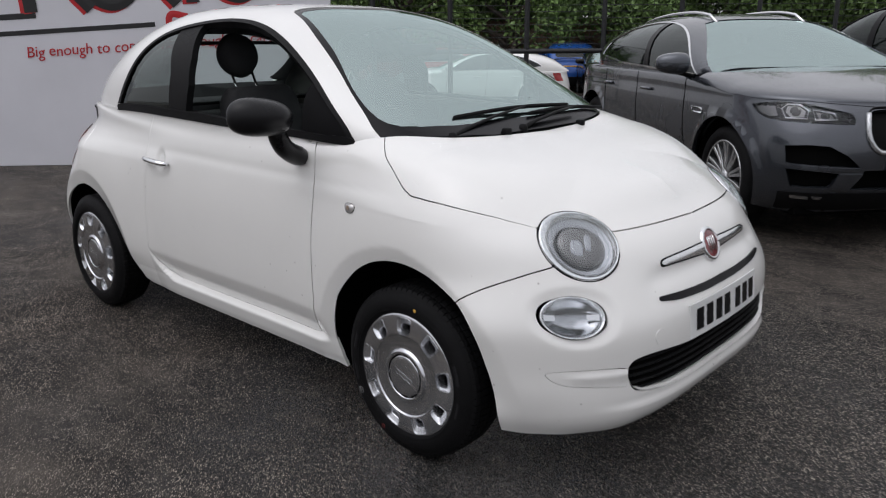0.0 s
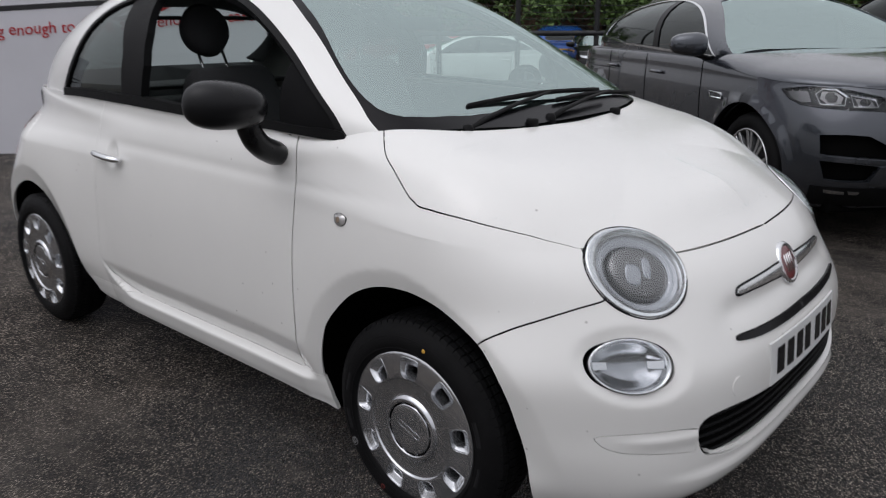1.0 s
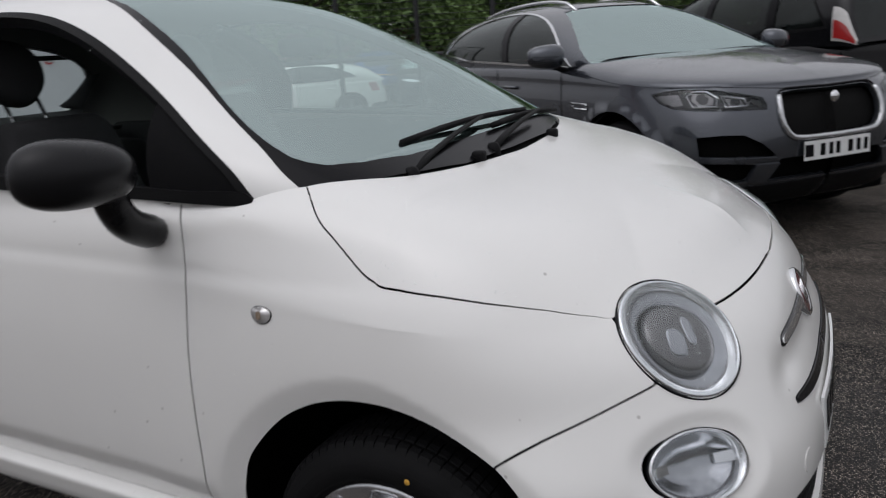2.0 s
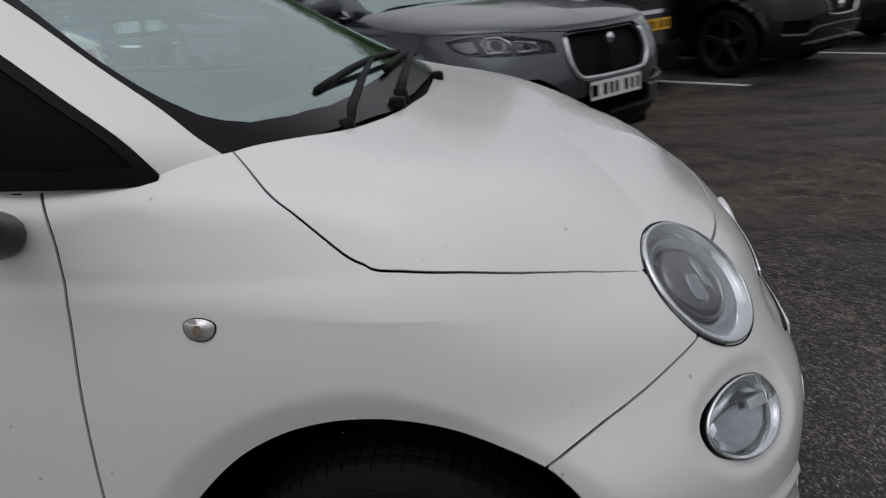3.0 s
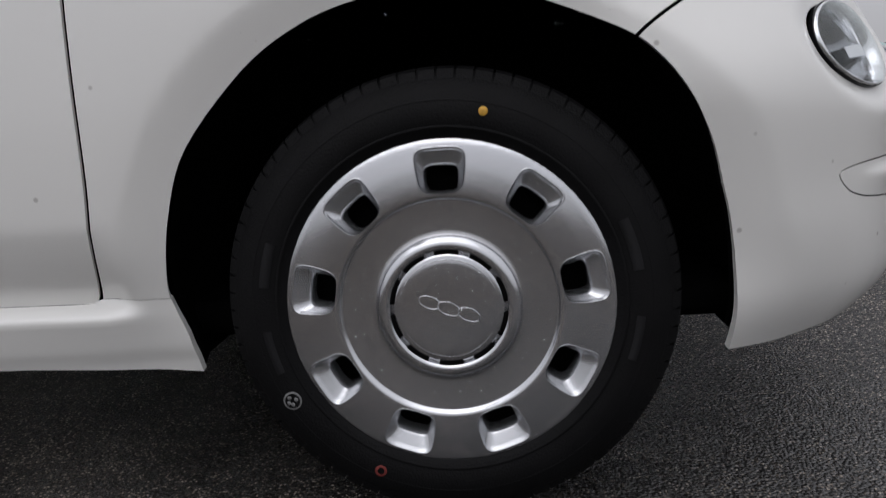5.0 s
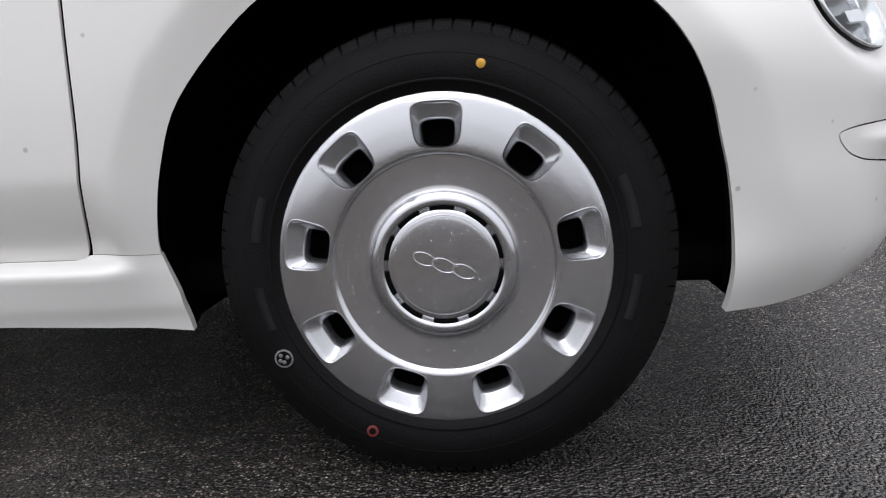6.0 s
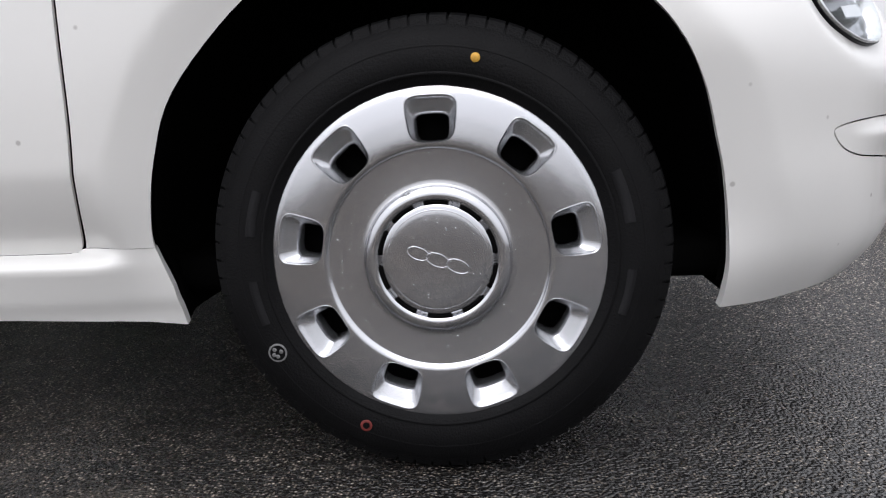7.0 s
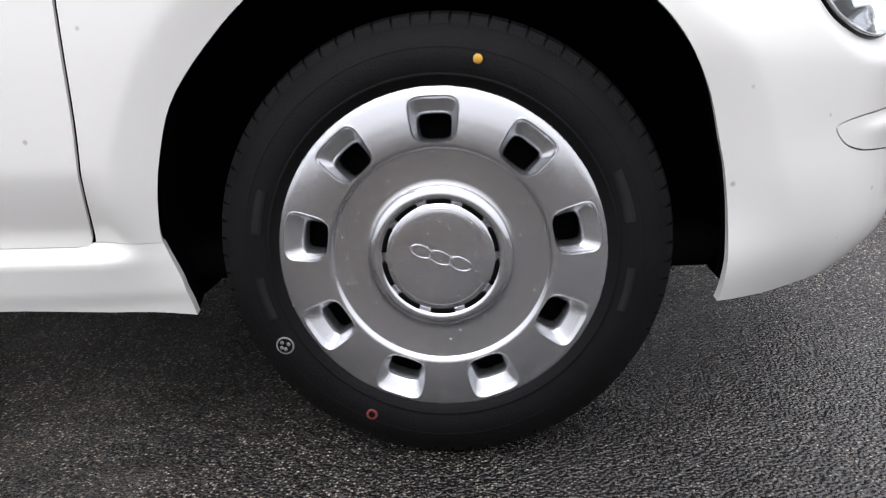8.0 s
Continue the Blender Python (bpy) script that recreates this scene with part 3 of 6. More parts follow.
# front wings
loop = BONNET_EDGE[::-1] + [(-.305, 1.040), (-.482, 1.026)] + [p for p in DOOR_FRONT if p[1] > .3085] + [(-.4770, .3046), (-.376, .3036), (-.30, .25), (.1, .45)] + BUMPER_GAP[::-1] + [(.60, .76)]
wing = skin(body, loop, [ARCH_FRONT, HEAD_HOLE], step=.014, gap=.0018, depth=.006)
skin_part("front_wing", wing, WHITE, car)
skin_part("front_wing", turned(wing), WHITE, car)

# doors
DOOR_REAR = rounded([(-1.60, 1.082), (-1.635, .95), (-1.65, .80), (-1.665, .62), (-1.680, .50), (-1.692, .43), (-1.674, .385), (-1.607, .330), (-1.53, .306), (-1.48, .2988)], 5)
loop = DOOR_FRONT[::-1] + BELT_LINE + DOOR_REAR


def door_gap(q):
    """Wide and dark ahead, narrow along the foot and behind."""
    return .0002 + (.0009 + .0023 * smooth((q[:, 0] + .60) / .10)) * smooth((q[:, 1] - .2995) / .012)


def handle_dish(u, v):
    """The thumb's hollow behind the handle."""
    return -.010 * smooth((1 - np.hypot((u + 1.515) / .046, (v - .845) / .042)) / .55)


door = skin(body, loop, [], step=.010, gap=door_gap, depth=.005, lift=handle_dish)
door_r = skin_part("door", door, WHITE, car)
door_l = skin_part("door", turned(door), WHITE, car)

# rear quarters and tail
loop = [(-1.48, .2988)] + DOOR_REAR[::-1] + [(-2.1, 1.086), (-2.6, 1.08), (TAIL_U, 1.02), (TAIL_U, .20), (-2.75, .20), (-2.3, .35), (-1.86, .20), (-1.84, .302)]
quarter = skin(body, loop, [ARCH_REAR], step=.009, gap=.0006, depth=.012)
skin_part("rear_quarter", both(quarter), WHITE, car)


# sills
def sill_lift(u, v):
    return .002 * smooth((.300 - v) / .02) - .004 * smooth((.236 - v) / .03)


loop = [(-.376, .3048), (-.362, .25), (-.355, .191), (-.45, .201), (-.6, .207), (-1.2, .210), (-1.80, .212), (-1.848, .230), (-1.88, .3000), (-1.2, .2987), (-.505, .2987), (-.491, .3002), (-.4815, .3050), (-.477, .3058)]
sill = skin(body, loop, [], step=.008, gap=.0002, depth=.012, lift=sill_lift)
skin_part("sill", sill, WHITE, car)
skin_part("sill", turned(sill), WHITE, car)

# front bumper with its openings
GRILLE = rounded([(NOSE_U, .447), (1.06, .440), (.86, .449), (.775, .444), (.745, .43), (.738, .41), (.742, .385), (.76, .355), (.80, .337), (.93, .322), (1.18, .318), (NOSE_U, .318)], 4) + [(NOSE_U + .02, .318), (NOSE_U + .02, .452)]
SLOT = rounded([(NOSE_U, .592), (1.16, .592), (.99, .598), (.905, .602), (.893, .597), (.908, .591), (1.0, .580), (1.16, .572), (NOSE_U, .571)], 3) + [(NOSE_U + .02, .571), (NOSE_U + .02, .592)]


def bumper_lift(u, v):
    """The lamp's hollow, the side indents, the tray of the plate and the lower lip."""
    r = np.hypot((u - .587) / .150, (v - .581) / .088)
    hollow = -.010 * smooth((1.0 - r) / .30)
    brow = -.010 * np.exp(-((v - .655) / .030) ** 2) * smooth((u - .80) / .12)
    lip = .009 * smooth((.306 - v) / .012) * smooth((u - .60) / .2)
    return hollow + brow + lip


PAD = rounded([(.733, .420), (.68, .427), (.602, .428), (.53, .425), (.487, .419), (.481, .411), (.50, .393), (.53, .383), (.559, .379), (.62, .374), (.68, .369), (.733, .365)], 4)
TOW = oval(.872, .494, .026, .024, count=32)
loop = BUMPER_GAP[::-1] + [(.60, .74)] + BONNET_FRONT + [(NOSE_U, .226), (.9, .220), (.6, .200), (.42, .191), (.322, .192), (.27, .25)]
bumper = skin(body, loop, [ARCH_FRONT, HEAD_HOLE, FOG, GRILLE, SLOT, PAD], step=.009, gap=.0018, depth=.010, lift=bumper_lift)
front_bumper = skin_part("front_bumper", both(bumper), WHITE, car)


def pad_lift(u, v):
    """A shallow pillow that rises towards the grille."""
    return bumper_lift(u, v) + .0006 + .006 * smooth((u - .49) / .12) * smooth((.402 + .022 - v) / .02) * smooth((v - .372) / .04)


pad = skin(body, PAD, [], step=.006, gap=.0002, depth=.006, lift=pad_lift)
skin_part("bumper_pad", pad, WHITE, front_bumper)
skin_part("bumper_pad", turned(pad), WHITE, front_bumper)
skin_part("tow_cover", skin(body, TOW, [], step=.008, depth=.003, lift=lambda u, v: bumper_lift(u, v) + .0014), WHITE, front_bumper)
# near-black sheet stands in for the shade behind the grille bars
skin_part("grille_shade", both(skin(body, [(min(a, NOSE_U), b_) for a, b_ in grown(GRILLE, .02)], [], step=.03, lift=lambda u, v: -.03 + 0 * u)), SHADE_BLACK, front_bumper)
skin_part("slot_trim", both(skin(body, SLOT, [], step=.01, depth=.01, lift=lambda u, v: .004 + 0 * u)), GLOSS_BLACK, front_bumper)

# greenhouse: white frame with window openings
SCREEN_SIDE = rounded([(-.200, .197), (-.245, .272), (-.335, .383), (-.527, .494), (-.744, .577), (-.90, .640), (-1.0, .676), (-1.04, .705)], 5)
SCREEN_TOP = rounded([(-1.04, .705), (-1.06, .78), (-1.055, .92), (-1.05, ROOF_T)], 4)
WINDOW = rounded([(-.305, .112), (-.312, .160), (-.380, .270), (-.555, .393), (-.767, .476), (-1.019, .537), (-1.242, .553), (-1.472, .527), (-1.691, .471), (-1.805, .389), (-1.907, .25), (-2.013, .112)], 6)
screen_loop = SCREEN_SIDE + SCREEN_TOP[1:] + [(-.02, ROOF_T + .02), (-.02, .2)]
window_loop = WINDOW + [(-1.5, .095), (-.9, .09), (-.5, .10)]
HATCH = rounded([(-2.24, ROOF_T), (-2.24, .70), (-2.27, .47), (-2.43, .34), (-2.57, .31), (-2.64, .42), (-2.66, ROOF_T)], 4)
frame_loop = [(-.290, .095), (-.190, .185), (-.150, ROOF_T), (-2.70, ROOF_T), (-2.70, .0), (-2.1, .0), (-2.0, .02)]
frame_shape = skin(house, frame_loop, [screen_loop, window_loop, HATCH + [(-2.66, ROOF_T + .02), (-2.24, ROOF_T + .02)]], step=.025, depth=.02)
skin_part("roof", both(frame_shape), WHITE, car)


def ring_loop(loop, by):
    return [tuple(p) for p in grown(dense(loop, .01), by)]


# windscreen: clear pane with a black border, and the scuttle below it
clear = rounded([(-.262, .378), (-.333, .412), (-.439, .468), (-.614, .560), (-.76, .615), (-.90, .668), (-.985, .70), (-1.015, .78), (-1.01, ROOF_T)], 5) + [(-.108, ROOF_T), (-.110, .75), (-.120, .62), (-.155, .475), (-.196, .395), (-.23, .378)]
screen_in = SCREEN_SIDE + SCREEN_TOP[1:] + [(-.035, ROOF_T), (-.04, .75), (-.07, .55), (-.12, .36), (-.18, .22)]
screen = skin_part("windscreen", both(skin(house, clear, [], step=.04, lift=lambda u, v: -.004 + 0 * u)), SCREEN, car)
skin_part("screen_border", both(skin(house, screen_in, [[(a, b + (.02 if b > ROOF_T - .001 else 0)) for a, b in clear]], step=.02, lift=lambda u, v: -.003 + 0 * u)), GLOSS_BLACK, screen)
scuttle_loop = COWL + [(-.16, TOP_V), (-.20, 1.4), (-.23, 1.2), (-.26, 1.10)]
skin_part("scuttle", both(skin(body, scuttle_loop, [], step=.02, depth=.02, lift=lambda u, v: -.012 + 0 * u)), SCUTTLE, car, "black plastic scuttle panel")

# side windows: rubber frame, quarter pane, small front pane (the driver's main pane is wound down)
trim_in = ring_loop(window_loop, -.020)
for sgn in (0, 1):
    f = turned if sgn else (lambda s: s)
    frame_ = skin_part("window_trim", f(skin(house, grown(dense(window_loop), .004).tolist(), [trim_in], step=.02, depth=.03, lift=lambda u, v: .002 + 0 * u)), BLACK_PLASTIC, car)
    belt_ = rounded([(-1.99, .098), (-1.5, .082), (-.9, .080), (-.5, .094), (-.40, .100), (-.345, .106), (-.318, .112), (-.306, .122), (-.302, .138), (-.307, .155), (-.330, .165), (-.40, .150), (-.5, .132), (-.9, .113), (-1.5, .113), (-1.97, .128)], 4)
    skin_part("belt_trim", f(skin(house, belt_, [], step=.02, depth=.02, lift=lambda u, v: .010 + 0 * u)), BLACK_PLASTIC, frame_)
    post = [(-1.336, .08), (-1.312, .22), (-1.34, .336), (-1.43, .475), (-1.46, .555), (-1.60, .52), (-1.592, .467), (-1.475, .259), (-1.479, .08)]
    skin_part("pillar_trim", f(skin(house, post, [], step=.03, depth=.03, lift=lambda u, v: -.004 + 0 * u)), BLACK_PLASTIC, frame_)
    tri_ = [(-.30, .11), (-.36, .24), (-.585, .40), (-.555, .10)]
    skin_part("sail_panel", f(skin(house, tri_, [], step=.03, depth=.02, lift=lambda u, v: -.004 + 0 * u)), SCUTTLE, frame_)
    pane_ = [(-1.475, .09), (-1.47, .259), (-1.59, .48), (-1.70, .47), (-1.92, .24), (-2.01, .10)]
    skin_part("quarter_window", f(skin(house, pane_, [], step=.05, lift=lambda u, v: -.006 + 0 * u)), DARK_GLASS, frame_)
    if sgn:
        skin_part("door_window", f(skin(house, [(-.30, .11), (-.6, .41), (-1.0, .53), (-1.28, .55), (-1.30, .09)], [], step=.05, lift=lambda u, v: -.008 + 0 * u)), GLASS, frame_)
skin_part("rear_window", both(skin(house, [(a, min(b, ROOF_T)) for a, b in HATCH], [], step=.05, lift=lambda u, v: -.006 + 0 * u)), REAR_GLASS, car)

# wheel housings and floor, black; the arches' shade is put into the colour
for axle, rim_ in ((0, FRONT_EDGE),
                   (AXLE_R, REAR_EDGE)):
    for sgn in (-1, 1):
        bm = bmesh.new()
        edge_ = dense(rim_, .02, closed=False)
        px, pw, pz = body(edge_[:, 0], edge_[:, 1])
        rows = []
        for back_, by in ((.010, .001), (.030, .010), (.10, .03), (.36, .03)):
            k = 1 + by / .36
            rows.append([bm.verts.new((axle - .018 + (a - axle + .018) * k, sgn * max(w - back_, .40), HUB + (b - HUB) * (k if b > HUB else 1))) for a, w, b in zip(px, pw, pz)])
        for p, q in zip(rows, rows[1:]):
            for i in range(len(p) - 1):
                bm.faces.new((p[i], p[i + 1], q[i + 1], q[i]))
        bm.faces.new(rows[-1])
        part("wheel_housing", bm, SHADE_BLACK, car)
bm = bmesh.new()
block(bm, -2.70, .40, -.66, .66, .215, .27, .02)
part("floor_pan", bm, SHADE_BLACK, car)


# lamps
AMBER = material("amber_bulb", (.30, .23, .17), .2, .3, coat=1.0, vary=.3, vscale=200)
REPEATER = material("repeater_lens", (.62, .61, .60), .10, .5, coat=1.0, vary=.25, vscale=60)
PROJECTOR = material("projector_lens", (.62, .64, .67), .06, .5, coat=1.0, vary=.15, vscale=25)
SHROUD = material("lamp_shroud", (.17, .165, .165), .22, .85, coat=.3, vary=.08, vscale=40)
FOG_BOWL = material("fog_reflector", (.40, .41, .43), .12, 1.0, vary=.1, vscale=60, rvary=.04)


class Lamp:
    """An oval lamp set in the skin: a smooth closed rim in space, its middle and its axis."""

    def __init__(self, ring, cu, cv, bulge, sink=0.0):
        q = dense(ring, .004)
        P, _ = on_body(body, q, -sink)
        step = np.linalg.norm(np.roll(P, -1, 0) - P, axis=1)
        a = 2 * math.pi * np.concatenate([[0], np.cumsum(step)[:-1]]) / step.sum()
        A = np.stack([np.ones_like(a), np.cos(a), np.sin(a), np.cos(2 * a), np.sin(2 * a)], 1)
        self.wave = np.linalg.lstsq(A, P, rcond=None)[0]
        self.mid = self.wave[0]
        n = np.cross(self.wave[1], self.wave[2])
        top, out = on_body(body, [(cu, cv)], -sink)
        self.axis = n / np.linalg.norm(n) * (1 if n @ out[0] > 0 else -1)
        self.rise = float((top[0] - self.mid) @ self.axis) + bulge

    def at(self, r, a, lift):
        """r = 1 on the rim; lift is along the axis above the lens's own dome when dome = 1."""
        rim_ = np.stack([np.ones_like(a), np.cos(a), np.sin(a), np.cos(2 * a), np.sin(2 * a)], -1) @ self.wave
        return self.mid + r * (rim_ - self.mid) + self.axis * lift

    def shell(self, name, rows, side, parent, mat, label="", count=72, shift=(0, 0, 0), ramp=False):
        """A turned piece through rows of (r, lift along the axis)."""
        a = np.linspace(0, 2 * math.pi, count, endpoint=False)
        V = np.concatenate([self.at(r, a, e) + np.array(shift) * (float(smooth((.965 - r) / .12)) if ramp else 1) for r, e in rows])
        bm = bmesh.new()
        vs = [bm.verts.new((x, y * -side, z)) for x, y, z in V]
        for k in range(len(rows) - 1):
            for i in range(count):
                j = (i + 1) % count
                bm.faces.new((vs[k * count + i], vs[k * count + j], vs[(k + 1) * count + j], vs[(k + 1) * count + i]))
        if rows[-1][0] < .02:
            bm.faces.new(vs[-count:])
        bmesh.ops.recalc_face_normals(bm, faces=bm.faces)
        axis = Vector((self.axis[0], self.axis[1] * -side, self.axis[2]))
        if sum((f.normal.dot(axis) * f.calc_area() for f in bm.faces), 0) < 0:
            bmesh.ops.reverse_faces(bm, faces=bm.faces)
        return part(name, bm, mat, parent, label)


head, fog = Lamp(HEAD, .672, .81, .018), Lamp(FOG, .580, .583, .008, .008)


def dome(lamp_, r):
    return lamp_.rise * (1 - r ** 2.2)


for side in (-1, 1):
    f = turned if side > 0 else (lambda s: s)
    for lamp_, name, k in ((head, "headlight", .80), (fog, "fog_light", .84)):
        d = .8 * lamp_.rise
        h = lamp_.shell(name, [(r, .004 + dome(lamp_, r)) for r in (.985, .96, .92, .86, .78, .68, .56, .42, .28, .14, .01)], side, car, LENS, "clear domed lens over a silver reflector")
        wide = .022 if lamp_ is head else .006
        lamp_.shell("lamp_seal", [(1 + wide, -.004), (1 + wide * .8, .001), (1.004, .002), (.975, -.001), (.96, -.012)], side, h, GLOSS_BLACK)
        inset = (.006, .010, .001) if lamp_ is head else (.0, .0, .0)
        lamp_.shell("bezel", [(.985, -.004), (.98, .003), (.965, .006), (.94, .0055), (.90, .001), (.84, -.007), (k, -.013), (k - .01, -.020), (k - .02, -.03)], side, h, BEZEL, "chrome bezel ring", shift=inset, ramp=True)
        if lamp_ is head:
            lamp_.shell("bowl", [(k + .01, -.014), (.76, -.016), (.72, -.019), (.69, -.018), (.66, -.024), (.63, -.023), (.60, -.030), (.55, -.040)], side, h, LAMP_BOWL, "silver reflector bowl", shift=inset)
            off = np.array([.008, .014, -.001])
            lamp_.shell("shroud", [(.60, -.040), (.60, -.024), (.585, -.016), (.55, -.012), (.47, -.008), (.36, -.005), (.22, -.003), (.01, -.0025)], side, h, SHROUD, shift=off)
            # two bright reflector panels behind the round cover
            for p0, q0, pa, qa, tilt in ((-.13, .03, .085, .25, .35), (.20, -.06, .15, .23, .35)):
                bm = bmesh.new()
                rows = []
                for e in (-.012, .0002, .0010):
                    k2 = .82 if e > .0005 else 1.0
                    row = []
                    for t in np.linspace(0, 2 * math.pi, 28, endpoint=False):
                        c, w_ = math.cos(t), math.sin(t)
                        p_, q_ = pa * k2 * np.sign(c) * abs(c) ** .7, qa * k2 * np.sign(w_) * abs(w_) ** .7
                        p_, q_ = p0 + p_ * math.cos(tilt) - q_ * math.sin(tilt), q0 + p_ * math.sin(tilt) + q_ * math.cos(tilt)
                        r_, a_ = math.hypot(p_, q_), math.atan2(q_, p_)
                        P_ = lamp_.at(r_, np.array([a_]), -.0012 - .006 * (r_ / .5) ** 2 + e)[0] + off
                        row.append(bm.verts.new((P_[0], P_[1] * -side, P_[2])))
                    rows.append(row)
                for ra_, rb_ in zip(rows, rows[1:]):
                    for i in range(28):
                        bm.faces.new((ra_[i], ra_[(i + 1) % 28], rb_[(i + 1) % 28], rb_[i]))
                bm.faces.new(rows[-1])
                bmesh.ops.recalc_face_normals(bm, faces=bm.faces)
                part("reflector_panel", bm, LAMP_BOWL, h)
        else:
            lamp_.shell("bowl", [(k, -.018), (.76, -.022), (.6, -.032), (.4, -.040), (.2, -.044), (.01, -.045)], side, h, FOG_BOWL, "bright reflector bowl")
            for sg in (0, math.pi):
                q = [lamp_.at(r, np.array([sg + da]), -.020 if r < .7 else -.008)[0] for r, da in ((.50, .26), (.86, .17), (.86, -.17), (.50, -.26))]
                bm = bmesh.new()
                face = [bm.verts.new((x, y * -side, z)) for x, y, z in q]
                back_ = [bm.verts.new((x - lamp_.axis[0] * .006, (y - lamp_.axis[1] * .006) * -side, z - lamp_.axis[2] * .006)) for x, y, z in q]
                bm.faces.new(face)
                bm.faces.new(back_[::-1])
                for i in range(4):
                    bm.faces.new((face[i], face[(i + 1) % 4], back_[(i + 1) % 4], back_[i]))
                bmesh.ops.recalc_face_normals(bm, faces=bm.faces)
                part("reflector_flash", bm, CHROME, h, smooth_=False)
    # side repeater
    rp = skin_part("side_repeater", f(skin(body, oval(-.241, .820, .0235, .0195), [], step=.006, lift=lambda u, v: .002 + .008 * (1 - np.clip(np.hypot((u + .241) / .0245, (v - .82) / .0205), 0, 1) ** 2))), REPEATER, car, "small clear oval side repeater")
    skin_part("repeater_seal", f(skin(body, oval(-.241, .820, .0250, .0210), [oval(-.241, .820, .0230, .0190)], step=.004, depth=.004, lift=lambda u, v: .002 + 0 * u)), BLACK_PLASTIC, rp)
    skin_part("repeater_bulb", f(skin(body, oval(-.241, .818, .006, .009), [], step=.004, depth=.003, lift=lambda u, v: .0108 + 0 * u)), AMBER, rp)
    # tail lamp
    skin_part("tail_light", f(skin(body, oval(-2.66, .80, .055, .10), [], step=.02, lift=lambda u, v: .012 + 0 * u)), TAIL_RED, car, "red tail lamp")

# chrome moustache, badge, number plate
for side in (-1, 1):
    f = turned if side > 0 else (lambda s: s)
    bar = rounded([(NOSE_U - .062, .672), (1.12, .677), (1.0, .681), (.932, .682), (.920, .688), (.932, .696), (1.0, .700), (1.12, .703), (NOSE_U - .062, .704)], 3)
    skin_part("moustache_seal", f(skin(body, [tuple(p) for p in grown(dense(bar, .006), .0045)], [], step=.01, depth=.006, lift=lambda u, v: .002 + bumper_lift(u, v))), GLOSS_BLACK, front_bumper)
    skin_part("moustache_bar", f(skin(body, bar, [], step=.006, depth=.01, lift=lambda u, v: .003 + bumper_lift(u, v) + .003 * (1 - ((v - .688) / .018) ** 2))), BEZEL, front_bumper, "chrome trim bar")
q = Matrix.Translation((.656, 0, .690)) @ Matrix.Rotation(radians(-23), 4, "Y")
for prof, mat, nm in (([(.058, -.01), (.058, .007), (.052, .012), (.046, .009)], CHROME, "badge_rim"), ([(.0, .0105), (.040, .0095), (.0465, .008)], BADGE_RED, "badge_face")):
    bm = bmesh.new()
    lathe(bm, prof, "x", (0, 0, 0), 64)
    bmesh.ops.transform(bm, matrix=q, verts=bm.verts)
    part(nm, bm, mat, front_bumper)
bm = bmesh.new()
for dy in (-.021, -.007, .007, .021):
    block(bm, .0095, .0118, dy - .0035, dy + .0035, -.024, .024)
bmesh.ops.transform(bm, matrix=q, verts=bm.verts)
part("badge_bars", bm, CHROME, front_bumper)


def number_plate(parent, at, face, bars=((-.225, .09), (-.12, .055), (-.055, .045), (.0, .045), (.10, .055), (.165, .045), (.225, .045)), bow_=0.0):
    """A plate 520 x 111 mm facing +x, its letters as plain bars."""
    bm = bmesh.new()
    n = 12
    rows = []
    for i in range(n + 1):
        y = -.26 + .52 * i / n
        x = -bow_ * (y / .26) ** 2
        rows.append([bm.verts.new((x, y, z)) for z in (-.0555, .0555)] + [bm.verts.new((x - .006, y, z)) for z in (.0555, -.0555)])
    for p, q_ in zip(rows, rows[1:]):
        for k in range(4):
            bm.faces.new((p[k], q_[k], q_[(k + 1) % 4], p[(k + 1) % 4]))
    bm.faces.new(rows[0])
    bm.faces.new(rows[-1][::-1])
    bmesh.ops.transform(bm, matrix=at, verts=bm.verts)
    plate = part("number_plate", bm, face, parent, "number plate", smooth_=False)
    for y, w in bars:
        bm = bmesh.new()
        block(bm, .0005, .002, y - w * .35, y + w * .35, -.035, .035)
        bmesh.ops.transform(bm, matrix=at @ Matrix.Translation((-bow_ * (y / .26) ** 2, 0, 0)) @ Matrix.Translation((0, y, 0)) @ Matrix.Rotation(2 * bow_ * y / .26 ** 2, 4, "Z") @ Matrix.Translation((0, -y, 0)), verts=bm.verts)
        part("plate_bar", bm, GLOSS_BLACK, plate, smooth_=False)
    return plate


PLATE_WHITE = material("plate_white", (.72, .73, .72), .3, vary=.04, vscale=20)
PLATE_YELLOW = material("plate_yellow", (.75, .42, .03), .3, vary=.04, vscale=20)
number_plate(front_bumper, Matrix.Translation((.739, 0, .500)) @ Matrix.Rotation(radians(-5), 4, "Y"), PLATE_WHITE, bow_=.010,
             bars=((-.20, .062), (-.135, .062), (-.068, .062), (-.005, .062), (.085, .062), (.15, .062), (.212, .062)))
# white floor of the lower opening
bm = bmesh.new()
us = np.concatenate([[.742, .750, .765, .79], np.linspace(.82, NOSE_U - .002, 14)])
vs_ = np.interp(us, [.742, .76, .80, .93, 1.18, NOSE_U], [.385, .355, .337, .322, .318, .318])
lip_ = on_body(body, list(zip(us, vs_)))[0]
rows = []
for back_, up_ in ((-.002, .001), (-.012, .004), (-.05, .006)):
    line = [(p[0] + back_, p[1] * (1 + back_ * .6), p[2] + up_) for p in lip_]
    rows.append([bm.verts.new(p) for p in line] + [bm.verts.new((a, -b, c)) for a, b, c in line[::-1]])
for p, q_ in zip(rows, rows[1:]):
    for i in range(len(p) - 1):
        bm.faces.new((p[i], p[i + 1], q_[i + 1], q_[i]))
